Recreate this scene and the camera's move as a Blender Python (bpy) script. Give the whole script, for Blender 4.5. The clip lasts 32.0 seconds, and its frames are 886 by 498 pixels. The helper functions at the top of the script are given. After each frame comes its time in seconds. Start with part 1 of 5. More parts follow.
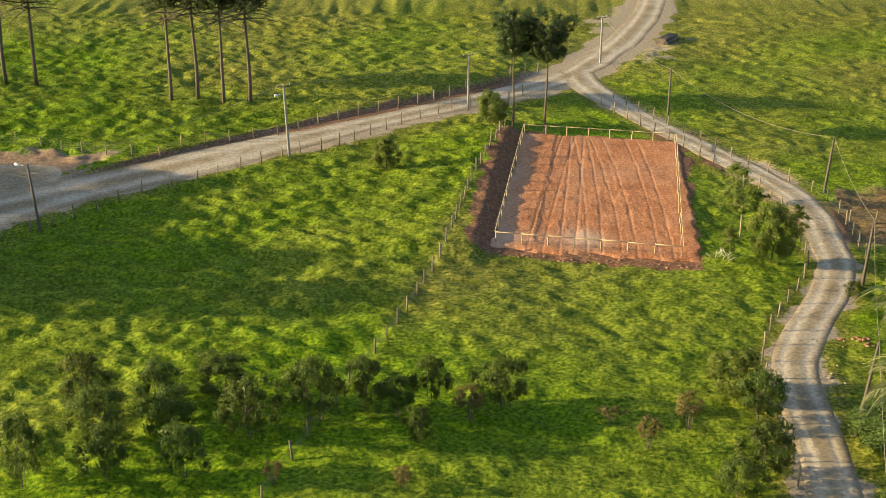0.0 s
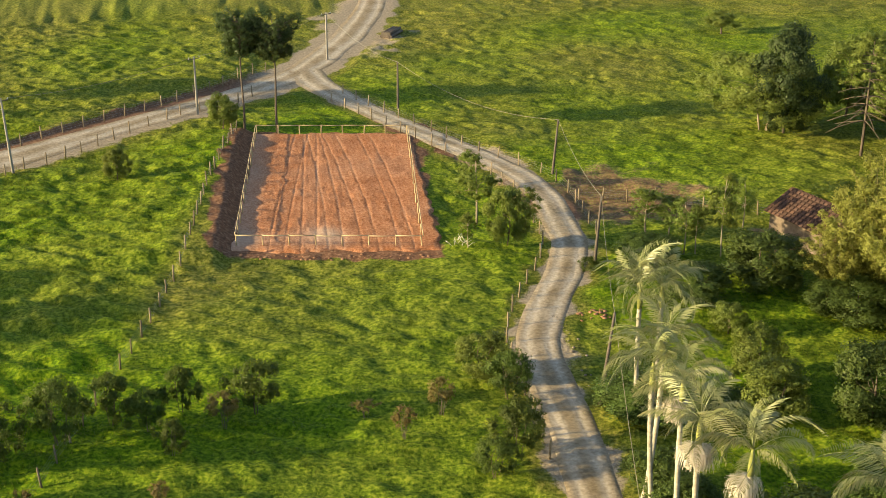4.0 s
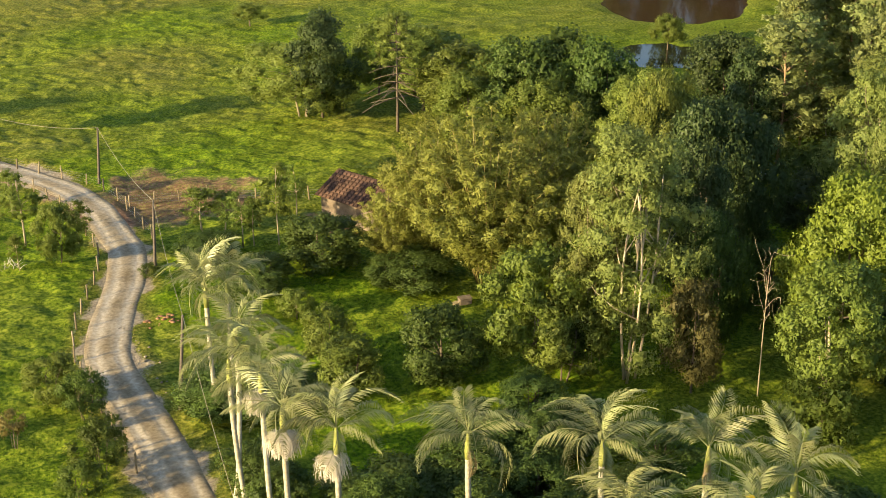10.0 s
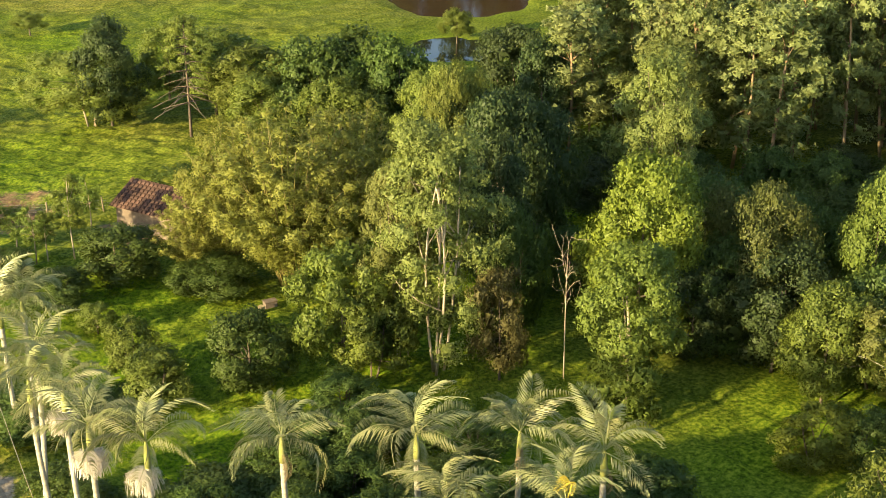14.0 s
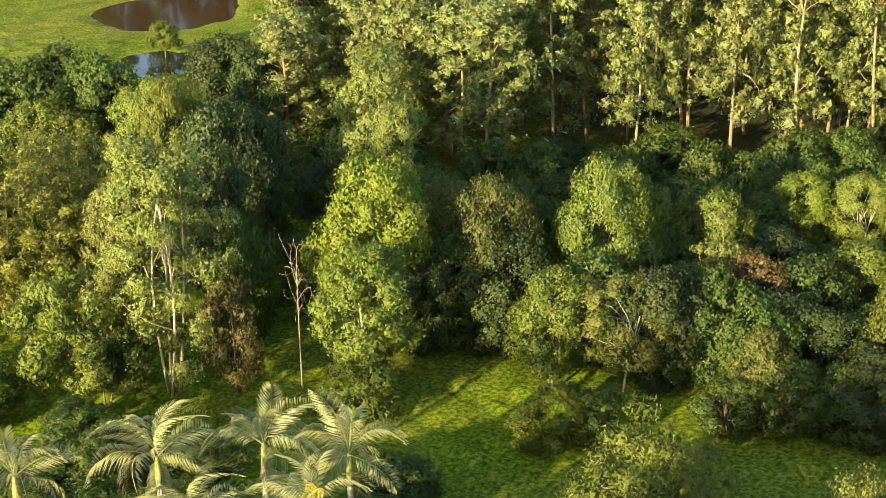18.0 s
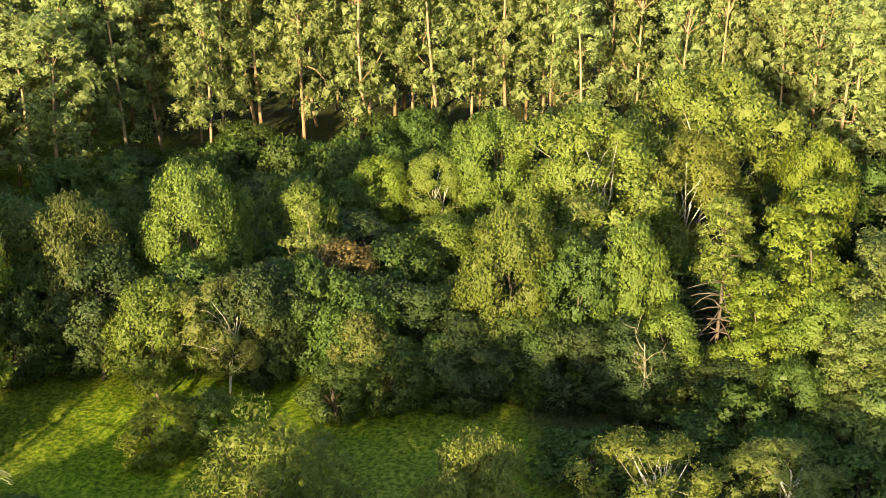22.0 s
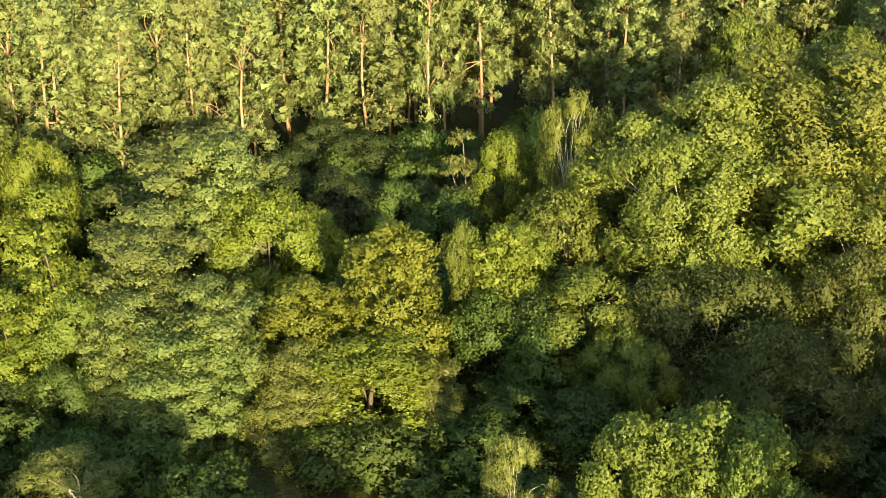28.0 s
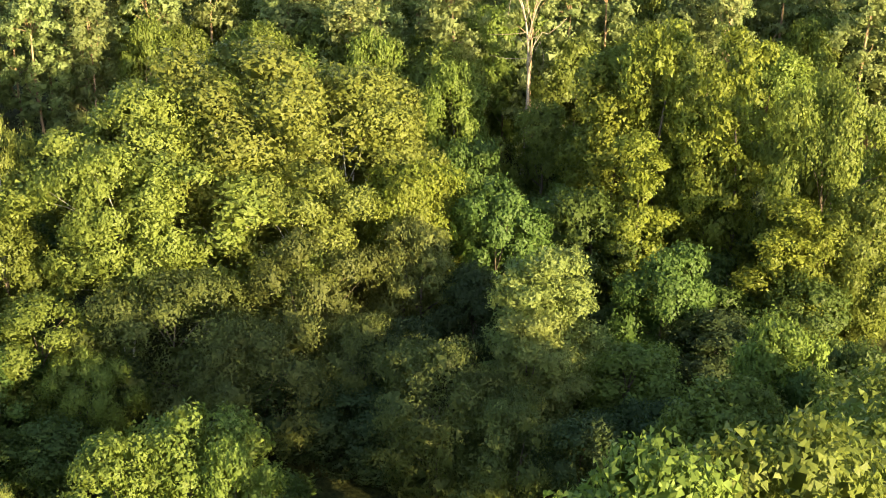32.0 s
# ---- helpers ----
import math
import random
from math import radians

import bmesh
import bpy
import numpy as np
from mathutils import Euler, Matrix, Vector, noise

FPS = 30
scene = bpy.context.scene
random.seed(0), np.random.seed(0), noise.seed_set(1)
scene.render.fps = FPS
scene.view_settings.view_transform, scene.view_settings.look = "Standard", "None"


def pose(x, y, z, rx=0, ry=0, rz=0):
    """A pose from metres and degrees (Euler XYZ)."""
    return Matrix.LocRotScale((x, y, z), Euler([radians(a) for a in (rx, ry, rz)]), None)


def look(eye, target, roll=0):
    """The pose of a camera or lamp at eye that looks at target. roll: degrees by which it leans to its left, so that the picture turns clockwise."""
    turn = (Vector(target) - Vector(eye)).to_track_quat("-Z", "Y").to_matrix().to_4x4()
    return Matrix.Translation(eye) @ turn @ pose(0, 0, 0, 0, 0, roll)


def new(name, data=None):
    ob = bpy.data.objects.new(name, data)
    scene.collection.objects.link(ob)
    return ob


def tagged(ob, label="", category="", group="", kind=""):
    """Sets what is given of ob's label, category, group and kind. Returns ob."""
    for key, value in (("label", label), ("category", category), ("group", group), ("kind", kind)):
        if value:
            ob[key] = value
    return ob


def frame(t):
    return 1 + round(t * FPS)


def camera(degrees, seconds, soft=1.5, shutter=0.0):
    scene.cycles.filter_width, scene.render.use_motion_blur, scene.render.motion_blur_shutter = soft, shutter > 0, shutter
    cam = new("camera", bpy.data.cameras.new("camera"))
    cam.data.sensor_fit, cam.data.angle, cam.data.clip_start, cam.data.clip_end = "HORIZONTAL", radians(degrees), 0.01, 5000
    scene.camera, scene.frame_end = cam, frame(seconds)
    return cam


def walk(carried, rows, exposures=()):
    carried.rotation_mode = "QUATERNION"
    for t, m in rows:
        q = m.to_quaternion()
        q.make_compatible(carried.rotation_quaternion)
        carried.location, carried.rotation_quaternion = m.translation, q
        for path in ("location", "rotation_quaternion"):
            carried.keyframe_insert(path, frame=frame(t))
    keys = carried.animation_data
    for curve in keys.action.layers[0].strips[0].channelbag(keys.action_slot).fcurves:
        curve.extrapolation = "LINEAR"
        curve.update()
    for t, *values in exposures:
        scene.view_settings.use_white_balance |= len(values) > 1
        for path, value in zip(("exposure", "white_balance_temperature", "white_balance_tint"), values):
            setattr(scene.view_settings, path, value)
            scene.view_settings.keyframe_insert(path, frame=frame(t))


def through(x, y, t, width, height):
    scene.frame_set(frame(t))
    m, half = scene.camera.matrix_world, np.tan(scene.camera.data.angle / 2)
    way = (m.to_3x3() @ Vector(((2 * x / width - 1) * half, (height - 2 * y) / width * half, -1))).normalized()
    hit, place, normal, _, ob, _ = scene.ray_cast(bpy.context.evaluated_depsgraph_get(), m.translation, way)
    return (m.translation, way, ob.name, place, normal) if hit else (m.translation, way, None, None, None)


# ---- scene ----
import functools

cam = camera(35.5, 32.0, soft=0.9)
# seconds, heading, tilt below the level, lean; the drone hovers 52 m up and turns on the spot
PATH = [
    (0, -0.00, -22.68, 0.12),
    (0.5, -1.51, -22.71, 0.13),
    (1, -2.63, -22.71, 0.02),
    (1.5, -3.83, -22.74, 0.05),
    (2, -5.11, -22.75, 0.06),
    (2.5, -6.42, -22.77, 0.06),
    (4.5, -13.55, -22.74, 0.14),
    (5, -15.61, -22.74, 0.13),
    (5.5, -17.68, -22.75, 0.10),
    (6, -19.70, -22.79, 0.06),
    (6.5, -21.73, -22.81, -0.01),
    (7, -23.87, -22.84, -0.02),
    (7.5, -26.13, -22.88, -0.05),
    (8, -28.38, -22.95, -0.08),
    (8.5, -30.01, -22.92, -0.02),
    (9, -30.30, -22.89, -0.04),
    (9.5, -30.49, -22.88, -0.02),
    (10, -31.15, -22.90, -0.04),
    (10.5, -32.02, -22.91, -0.12),
    (11, -33.03, -22.92, -0.10),
    (11.5, -34.40, -22.96, -0.17),
    (12, -35.67, -22.98, -0.16),
    (12.5, -36.79, -22.97, -0.15),
    (13, -37.91, -22.97, -0.06),
    (13.5, -39.02, -22.96, 0.00),
    (15.5, -43.76, -22.99, 0.05),
    (16, -45.78, -22.93, 0.08),
    (16.5, -47.62, -22.86, 0.03),
    (17, -49.04, -22.81, 0.06),
    (17.5, -50.54, -22.76, 0.04),
    (18, -52.18, -22.70, 0.03),
    (18.5, -54.00, -22.64, 0.11),
    (19, -55.83, -22.58, 0.13),
    (19.5, -57.94, -22.55, 0.06),
    (20, -60.23, -22.55, 0.03),
    (20.5, -62.61, -22.57, 0.02),
    (21, -64.93, -22.60, 0.02),
    (21.5, -67.38, -22.64, -0.03),
    (22, -70.46, -22.71, -0.10),
    (22.5, -73.40, -22.77, -0.07),
    (23, -76.25, -22.79, -0.09),
    (23.5, -79.01, -22.78, -0.02),
    (24, -81.75, -22.78, 0.02),
    (24.5, -84.51, -22.76, -0.09),
    (25, -87.25, -22.81, -0.12),
    (25.5, -89.99, -22.85, -0.05),
    (27.5, -100.99, -22.76, -0.05),
    (28, -103.87, -22.65, -0.03),
    (28.5, -106.87, -22.60, 0.00),
    (29, -109.70, -22.58, 0.01),
    (29.5, -112.77, -22.55, 0.06),
    (30, -115.63, -22.53, 0.07),
    (30.5, -118.40, -22.47, 0.11),
    (31, -121.47, -22.47, 0.11),
    (31.5, -125.00, -22.45, 0.12),
    (32, -128.42, -22.44, 0.12),
]
EYE = (0.0, 0.0, 52.0)


def gaze(heading, tilt, lean):
    a, b = radians(heading), radians(tilt)
    d = Vector((-math.sin(a) * math.cos(b), math.cos(a) * math.cos(b), math.sin(b)))
    return look(EYE, Vector(EYE) + 10 * d, lean)


walk(cam, [(t, gaze(h, p, r)) for t, h, p, r in PATH], exposures=[(0, 1.12), (6, 1.10), (9, 1.24), (13, 1.47), (17, 1.75), (21, 1.80), (25, 1.60), (28, 1.66), (32, 1.92)])

# ---- world and sun ----
SUN_UP, SUN_FROM = radians(14.5), radians(270.0)   # low evening sun out of the west (-x)
world = bpy.data.worlds.new("sky")
scene.world = world
world.use_nodes = True
wn = world.node_tree.nodes
sky = wn.new("ShaderNodeTexSky")
sky.sky_type, sky.sun_disc = "NISHITA", False
sky.sun_elevation, sky.sun_rotation = SUN_UP, SUN_FROM
sky.air_density, sky.dust_density, sky.ozone_density = 1.0, 1.2, 1.0
wn["Background"].inputs["Strength"].default_value = 0.12
world.node_tree.links.new(sky.outputs["Color"], wn["Background"].inputs["Color"])
sun = new("sun", bpy.data.lights.new("sun", "SUN"))
sun.data.energy, sun.data.angle, sun.data.color = 5.0, radians(0.6), (1.0, 0.79, 0.43)
sun_way = Vector((math.cos(SUN_UP), 0.0, -math.sin(SUN_UP)))
sun.rotation_euler = sun_way.to_track_quat("-Z", "Y").to_euler()
sun.location = (-60, 0, 80)

# ---- materials ----
def material(name):
    m = bpy.data.materials.new(name)
    m.use_nodes = True
    n = m.node_tree.nodes
    return m, n, m.node_tree.links, n["Principled BSDF"]


def ramp(n, stops):
    r = n.new("ShaderNodeValToRGB")
    e = r.color_ramp.elements
    while len(e) < len(stops):
        e.new(0.5)
    for k, (at, c) in enumerate(stops):
        e[k].position, e[k].color = at, (*c, 1)
    return r


def noise_tex(n, l, scale, detail=4.0, coord="Object", rough=0.55, stretch=None):
    c, t = n.new("ShaderNodeTexCoord"), n.new("ShaderNodeTexNoise")
    t.inputs["Scale"].default_value, t.inputs["Detail"].default_value = scale, detail
    t.inputs["Roughness"].default_value = rough
    out = c.outputs[coord]
    if stretch:
        m = n.new("ShaderNodeMapping")
        m.inputs["Scale"].default_value = stretch
        l.new(out, m.inputs["Vector"])
        out = m.outputs["Vector"]
    l.new(out, t.inputs["Vector"])
    return t


def mixed(n, l, fac, a, b, how="MIX"):
    x = n.new("ShaderNodeMix")
    x.data_type, x.blend_type = "RGBA", how
    for sock, v in ((x.inputs[0], fac), (x.inputs[6], a), (x.inputs[7], b)):
        if isinstance(v, (int, float)):
            sock.default_value = v
        elif isinstance(v, tuple):
            sock.default_value = (*v, 1)
        else:
            l.new(v, sock)
    return x.outputs[2]


def bumped(n, l, b, height, strength, distance):
    k = n.new("ShaderNodeBump")
    k.inputs["Strength"].default_value, k.inputs["Distance"].default_value = strength, distance
    l.new(height, k.inputs["Height"])
    l.new(k.outputs["Normal"], b.inputs["Normal"])


def surface(name, stops, scale, rough=0.85, metal=0.0, bump=0.4, depth=0.02, detail=5.0, stretch=None, own=0.12):
    """A worn surface: coarse stains over fine grain, each object a little lighter or darker."""
    m, n, l, b = material(name)
    big, fine = noise_tex(n, l, scale, detail, stretch=stretch), noise_tex(n, l, scale * 7, 3, stretch=stretch)
    mix = n.new("ShaderNodeMath")
    mix.operation = "MULTIPLY_ADD"
    mix.inputs[1].default_value = 0.35
    l.new(fine.outputs["Fac"], mix.inputs[0])
    sub = n.new("ShaderNodeMath")
    sub.operation = "MULTIPLY"
    sub.inputs[1].default_value = 0.65
    l.new(big.outputs["Fac"], sub.inputs[0])
    l.new(sub.outputs[0], mix.inputs[2])
    r = ramp(n, stops)
    l.new(mix.outputs[0], r.inputs[0])
    hsv, info, rng = n.new("ShaderNodeHueSaturation"), n.new("ShaderNodeObjectInfo"), n.new("ShaderNodeMapRange")
    rng.inputs["To Min"].default_value, rng.inputs["To Max"].default_value = 1 - own, 1 + own
    l.new(info.outputs["Random"], rng.inputs["Value"])
    l.new(rng.outputs["Result"], hsv.inputs["Value"])
    l.new(r.outputs["Color"], hsv.inputs["Color"])
    l.new(hsv.outputs["Color"], b.inputs["Base Color"])
    b.inputs["Roughness"].default_value, b.inputs["Metallic"].default_value = rough, metal
    b.inputs["Specular IOR Level"].default_value = 0.25
    bumped(n, l, b, mix.outputs[0], bump, depth)
    return m


def foliage(name, dark, light, through=0.46, hue=0.012, gloss=0.5):
    """Leaves: each leaf and each tree its own tone, some light passing through."""
    m, n, l, b = material(name)
    dark, light = [tuple((p + k * (q - p)) * c for p, q, c in zip(dark, light, (0.98, 1.0, 1.2))) for k in (0.3, 0.8)]
    geo, info = n.new("ShaderNodeNewGeometry"), n.new("ShaderNodeObjectInfo")
    patch = noise_tex(n, l, 0.5, 2)
    add = n.new("ShaderNodeMath")
    add.operation = "MULTIPLY_ADD"
    add.inputs[1].default_value = 0.25
    l.new(geo.outputs["Random Per Island"], add.inputs[0])
    half = n.new("ShaderNodeMath")
    half.operation = "MULTIPLY"
    half.inputs[1].default_value = 0.7
    l.new(patch.outputs["Fac"], half.inputs[0])
    fine = noise_tex(n, l, 5.0, 3)
    twig = n.new("ShaderNodeMath")
    twig.operation = "MULTIPLY_ADD"
    twig.inputs[1].default_value, twig.inputs[2].default_value = 0.4, -0.2
    l.new(fine.outputs["Fac"], twig.inputs[0])
    both = n.new("ShaderNodeMath")
    both.operation = "ADD"
    l.new(twig.outputs[0], both.inputs[0])
    l.new(half.outputs[0], both.inputs[1])
    l.new(both.outputs[0], add.inputs[2])
    r = ramp(n, [(0.15, dark), (0.8, light)])
    l.new(add.outputs[0], r.inputs[0])
    hsv = n.new("ShaderNodeHueSaturation")
    for sock, lo, hi in (("Hue", 0.5 - hue, 0.5 + hue), ("Value", 0.86, 1.14)):
        rng = n.new("ShaderNodeMapRange")
        rng.inputs["To Min"].default_value, rng.inputs["To Max"].default_value = lo, hi
        l.new(info.outputs["Random"], rng.inputs["Value"])
        l.new(rng.outputs["Result"], hsv.inputs[sock])
    l.new(r.outputs["Color"], hsv.inputs["Color"])
    l.new(hsv.outputs["Color"], b.inputs["Base Color"])
    b.inputs["Roughness"].default_value = gloss
    b.inputs["Specular IOR Level"].default_value = 0.25
    tr, mix = n.new("ShaderNodeBsdfTranslucent"), n.new("ShaderNodeMixShader")
    l.new(hsv.outputs["Color"], tr.inputs["Color"])
    mix.inputs[0].default_value = through
    l.new(b.outputs[0], mix.inputs[1])
    l.new(tr.outputs[0], mix.inputs[2])
    l.new(mix.outputs[0], n["Material Output"].inputs["Surface"])
    return m


LEAF = {
    "green": foliage("leaf_green", (0.083, 0.118, 0.018), (0.25, 0.30, 0.046), hue=0.012),
    "deep": foliage("leaf_deep_green", (0.047, 0.086, 0.016), (0.147, 0.204, 0.037)),
    "dark": foliage("leaf_dark", (0.040, 0.064, 0.019), (0.108, 0.145, 0.037)),
    "sage": foliage("leaf_sage", (0.118, 0.148, 0.030), (0.31, 0.335, 0.075)),
    "olive": foliage("leaf_olive", (0.109, 0.142, 0.022), (0.292, 0.32, 0.054)),
    "layer": foliage("leaf_layered", (0.11, 0.155, 0.034), (0.29, 0.34, 0.082)),
    "vine": foliage("leaf_creeper", (0.12, 0.155, 0.018), (0.31, 0.345, 0.045)),
    "feathery": foliage("leaf_feathery", (0.075, 0.095, 0.020), (0.19, 0.21, 0.045)),
    "bright": foliage("leaf_bright_green", (0.11, 0.15, 0.016), (0.29, 0.335, 0.04)),
    "bamboo": foliage("leaf_bamboo", (0.16, 0.175, 0.026), (0.36, 0.36, 0.066)),
    "euca": foliage("leaf_eucalyptus", (0.225, 0.265, 0.075), (0.36, 0.405, 0.125), 0.55),
    "shrub": foliage("leaf_shrub", (0.045, 0.075, 0.012), (0.14, 0.185, 0.028)),
    "brown": foliage("leaf_dry_brown", (0.085, 0.080, 0.022), (0.19, 0.165, 0.048)),
    "rust": foliage("leaf_rusty", (0.116, 0.093, 0.026), (0.273, 0.209, 0.061)),
    "palm": foliage("leaf_palm", (0.13, 0.155, 0.045), (0.41, 0.41, 0.155), 0.25, 0.012, 0.32),
    "yellow": foliage("leaf_yellowed", (0.553, 0.466, 0.040), (0.886, 0.699, 0.079), 0.3),
    "straw": foliage("flower_straw", (0.46, 0.4, 0.26), (0.7, 0.62, 0.44), 0.25),
    "dryfrond": foliage("dry_frond", (0.20, 0.15, 0.06), (0.36, 0.28, 0.12), 0.2),
}
BARK = surface("bark", [(0.3, (0.07, 0.052, 0.038)), (0.7, (0.19, 0.15, 0.11))], 2.5, 0.9, stretch=(1, 1, 0.3))
BARK_PALE = surface("bark_pale", [(0.3, (0.22, 0.17, 0.11)), (0.7, (0.50, 0.42, 0.30))], 1.2, 0.75, stretch=(1, 1, 0.25))
BARK_EUCA = surface("bark_eucalyptus", [(0.3, (0.16, 0.095, 0.05)), (0.7, (0.46, 0.33, 0.19))], 1.0, 0.75, stretch=(1, 1, 0.2))
BARK_WHITE = surface("bark_bleached", [(0.3, (0.38, 0.34, 0.28)), (0.7, (0.66, 0.62, 0.54))], 1.5, 0.7, stretch=(1, 1, 0.3))
PALM_TRUNK = surface("palm_trunk", [(0.3, (0.26, 0.23, 0.17)), (0.7, (0.52, 0.48, 0.38))], 1.4, 0.8, stretch=(1, 1, 2.5))
PALM_SHAFT = surface("palm_crownshaft", [(0.3, (0.20, 0.22, 0.05)), (0.7, (0.36, 0.36, 0.10))], 1.0, 0.5)
CULM = surface("bamboo_culm", [(0.3, (0.16, 0.14, 0.04)), (0.7, (0.30, 0.25, 0.09))], 1.5, 0.5)
POST = surface("post_wood", [(0.3, (0.16, 0.12, 0.075)), (0.7, (0.34, 0.27, 0.17))], 3.0, 0.9, own=0.3)
RAIL = surface("rail_wood", [(0.3, (0.36, 0.27, 0.14)), (0.7, (0.58, 0.46, 0.27))], 2.0, 0.8)
CONCRETE = surface("pole_concrete", [(0.3, (0.22, 0.20, 0.17)), (0.7, (0.38, 0.35, 0.30))], 1.2, 0.9)
POLE_WOOD = surface("pole_wood", [(0.3, (0.07, 0.055, 0.045)), (0.7, (0.17, 0.14, 0.11))], 1.2, 0.9)
STEEL = surface("steel_grey", [(0.3, (0.30, 0.30, 0.30)), (0.7, (0.46, 0.46, 0.45))], 4, 0.5, 0.6)
LAMP_WHITE = surface("lamp_white", [(0.3, (0.62, 0.62, 0.60)), (0.7, (0.78, 0.78, 0.76))], 4, 0.4)
CABLE = surface("cable", [(0.3, (0.20, 0.18, 0.13)), (0.7, (0.34, 0.31, 0.22))], 4, 0.6)
TILE = surface("roof_tile", [(0.3, (0.05, 0.03, 0.022)), (0.7, (0.14, 0.078, 0.052))], 1.2, 0.9, own=0.3)
WALL_WHITE = surface("limewash", [(0.3, (0.40, 0.40, 0.40)), (0.7, (0.66, 0.67, 0.68))], 1.2, 0.9)
PLANK = surface("weathered_plank", [(0.3, (0.10, 0.075, 0.055)), (0.7, (0.24, 0.19, 0.14))], 2.0, 0.9, own=0.25)
ROCK = surface("rock", [(0.3, (0.18, 0.145, 0.10)), (0.7, (0.36, 0.30, 0.22))], 2.0, 0.9, own=0.25)
CLAY = surface("clay_lump", [(0.3, (0.20, 0.10, 0.05)), (0.7, (0.38, 0.21, 0.115))], 2.0, 0.9, own=0.3)

# ---- helpers for meshes ----
def part(name, bm, mat, parent=None, label=""):
    me = bm
    if isinstance(bm, bmesh.types.BMesh):
        me = bpy.data.meshes.new(name)
        bm.to_mesh(me)
        bm.free()
    if mat and not me.materials:
        me.materials.append(mat)
    ob = new(name, me)
    ob.parent = parent
    if label:
        tagged(ob, label)
    return ob


def mesh_of(name, verts, faces, mat=None, smooth=False):
    """A mesh from arrays: verts (n, 3), faces (m, 3 or 4)."""
    me = bpy.data.meshes.new(name)
    v, f = np.asarray(verts, np.float32), np.asarray(faces, np.int32)
    me.vertices.add(len(v))
    me.vertices.foreach_set("co", v.ravel())
    me.loops.add(f.size)
    me.loops.foreach_set("vertex_index", f.ravel())
    me.polygons.add(len(f))
    me.polygons.foreach_set("loop_start", np.arange(0, f.size, f.shape[1], dtype=np.int32))
    me.update(calc_edges=True)
    if smooth:
        me.polygons.foreach_set("use_smooth", np.ones(len(f), bool))
    if mat:
        me.materials.append(mat)
    return me


def tube(bm, points, radii, sides=7, cap=True):
    """A tapered, bent limb along points."""
    rings = []
    pts = [Vector([float(c) for c in p]) for p in points]
    for k, p in enumerate(pts):
        d = (pts[min(k + 1, len(pts) - 1)] - pts[max(k - 1, 0)]).normalized()
        u = d.orthogonal().normalized() if abs(d.z) < 0.95 else Vector((1, 0, 0))
        w = d.cross(u).normalized()
        u = w.cross(d)
        rings.append([bm.verts.new(p + float(radii[k]) * (math.cos(a) * u + math.sin(a) * w)) for a in [j * 2 * math.pi / sides for j in range(sides)]])
    for a, b in zip(rings, rings[1:]):
        for k in range(sides):
            bm.faces.new((a[k], a[(k + 1) % sides], b[(k + 1) % sides], b[k])).smooth = True
    if cap:
        bm.faces.new(rings[-1])
        bm.faces.new(rings[0][::-1])


def box(bm, centre, size, turn=0.0, bevel=0.0):
    made = bmesh.ops.create_cube(bm, size=1.0)["verts"]
    bmesh.ops.transform(bm, verts=made, matrix=Matrix.Translation(centre) @ Matrix.Rotation(turn, 4, "Z") @ Matrix.Diagonal((*size, 1)))
    if bevel:
        edges = list({e for v in made for e in v.link_edges})
        bmesh.ops.bevel(bm, geom=edges, offset=bevel, segments=1, affect="EDGES")


def smooth_line(points, step=1.0):
    """Points about a step apart on a smooth line (Catmull-Rom) through the given ones."""
    p = np.array(points, float)
    p = np.vstack([2 * p[0] - p[1], p, 2 * p[-1] - p[-2]])
    out = []
    for k in range(1, len(p) - 2):
        n = max(2, int(np.linalg.norm(p[k + 1] - p[k]) / step))
        for s in np.arange(n) / n:
            out.append(0.5 * (2 * p[k] + (p[k + 1] - p[k - 1]) * s + (2 * p[k - 1] - 5 * p[k] + 4 * p[k + 1] - p[k + 2]) * s**2 + (3 * p[k] - p[k - 1] - 3 * p[k + 1] + p[k + 2]) * s**3))
    out.append(p[-2])
    return np.array(out)


def line_distance(x, y, line):
    """Distance of points from a dense line."""
    d = np.full(x.shape, 1e9)
    for px, py in line[:, :2]:
        np.minimum(d, (x - px) ** 2 + (y - py) ** 2, out=d)
    return np.sqrt(d)


@functools.lru_cache(None)
def noise_table(seed):
    return np.random.RandomState(seed).rand(256, 256) * 2 - 1


def waves(x, y, seed, size, octaves=3):
    """Smooth value noise, about -1 to 1, on arrays."""
    out, amp = np.zeros(np.shape(x)), 1.0
    for o in range(octaves):
        table = noise_table(seed + o)
        u, v = np.asarray(x) / size * 2**o + 517.3, np.asarray(y) / size * 2**o + 391.7
        iu, iv = np.floor(u).astype(int), np.floor(v).astype(int)
        fu, fv = u - iu, v - iv
        fu, fv = fu * fu * (3 - 2 * fu), fv * fv * (3 - 2 * fv)
        a, b = table[iu % 256, iv % 256], table[(iu + 1) % 256, iv % 256]
        c, d = table[iu % 256, (iv + 1) % 256], table[(iu + 1) % 256, (iv + 1) % 256]
        out += amp * ((a * (1 - fu) + b * fu) * (1 - fv) + (c * (1 - fu) + d * fu) * fv)
        amp *= 0.5
    return out


def step(a, b, v):
    s = np.clip((v - a) / (b - a), 0, 1)
    return s * s * (3 - 2 * s)


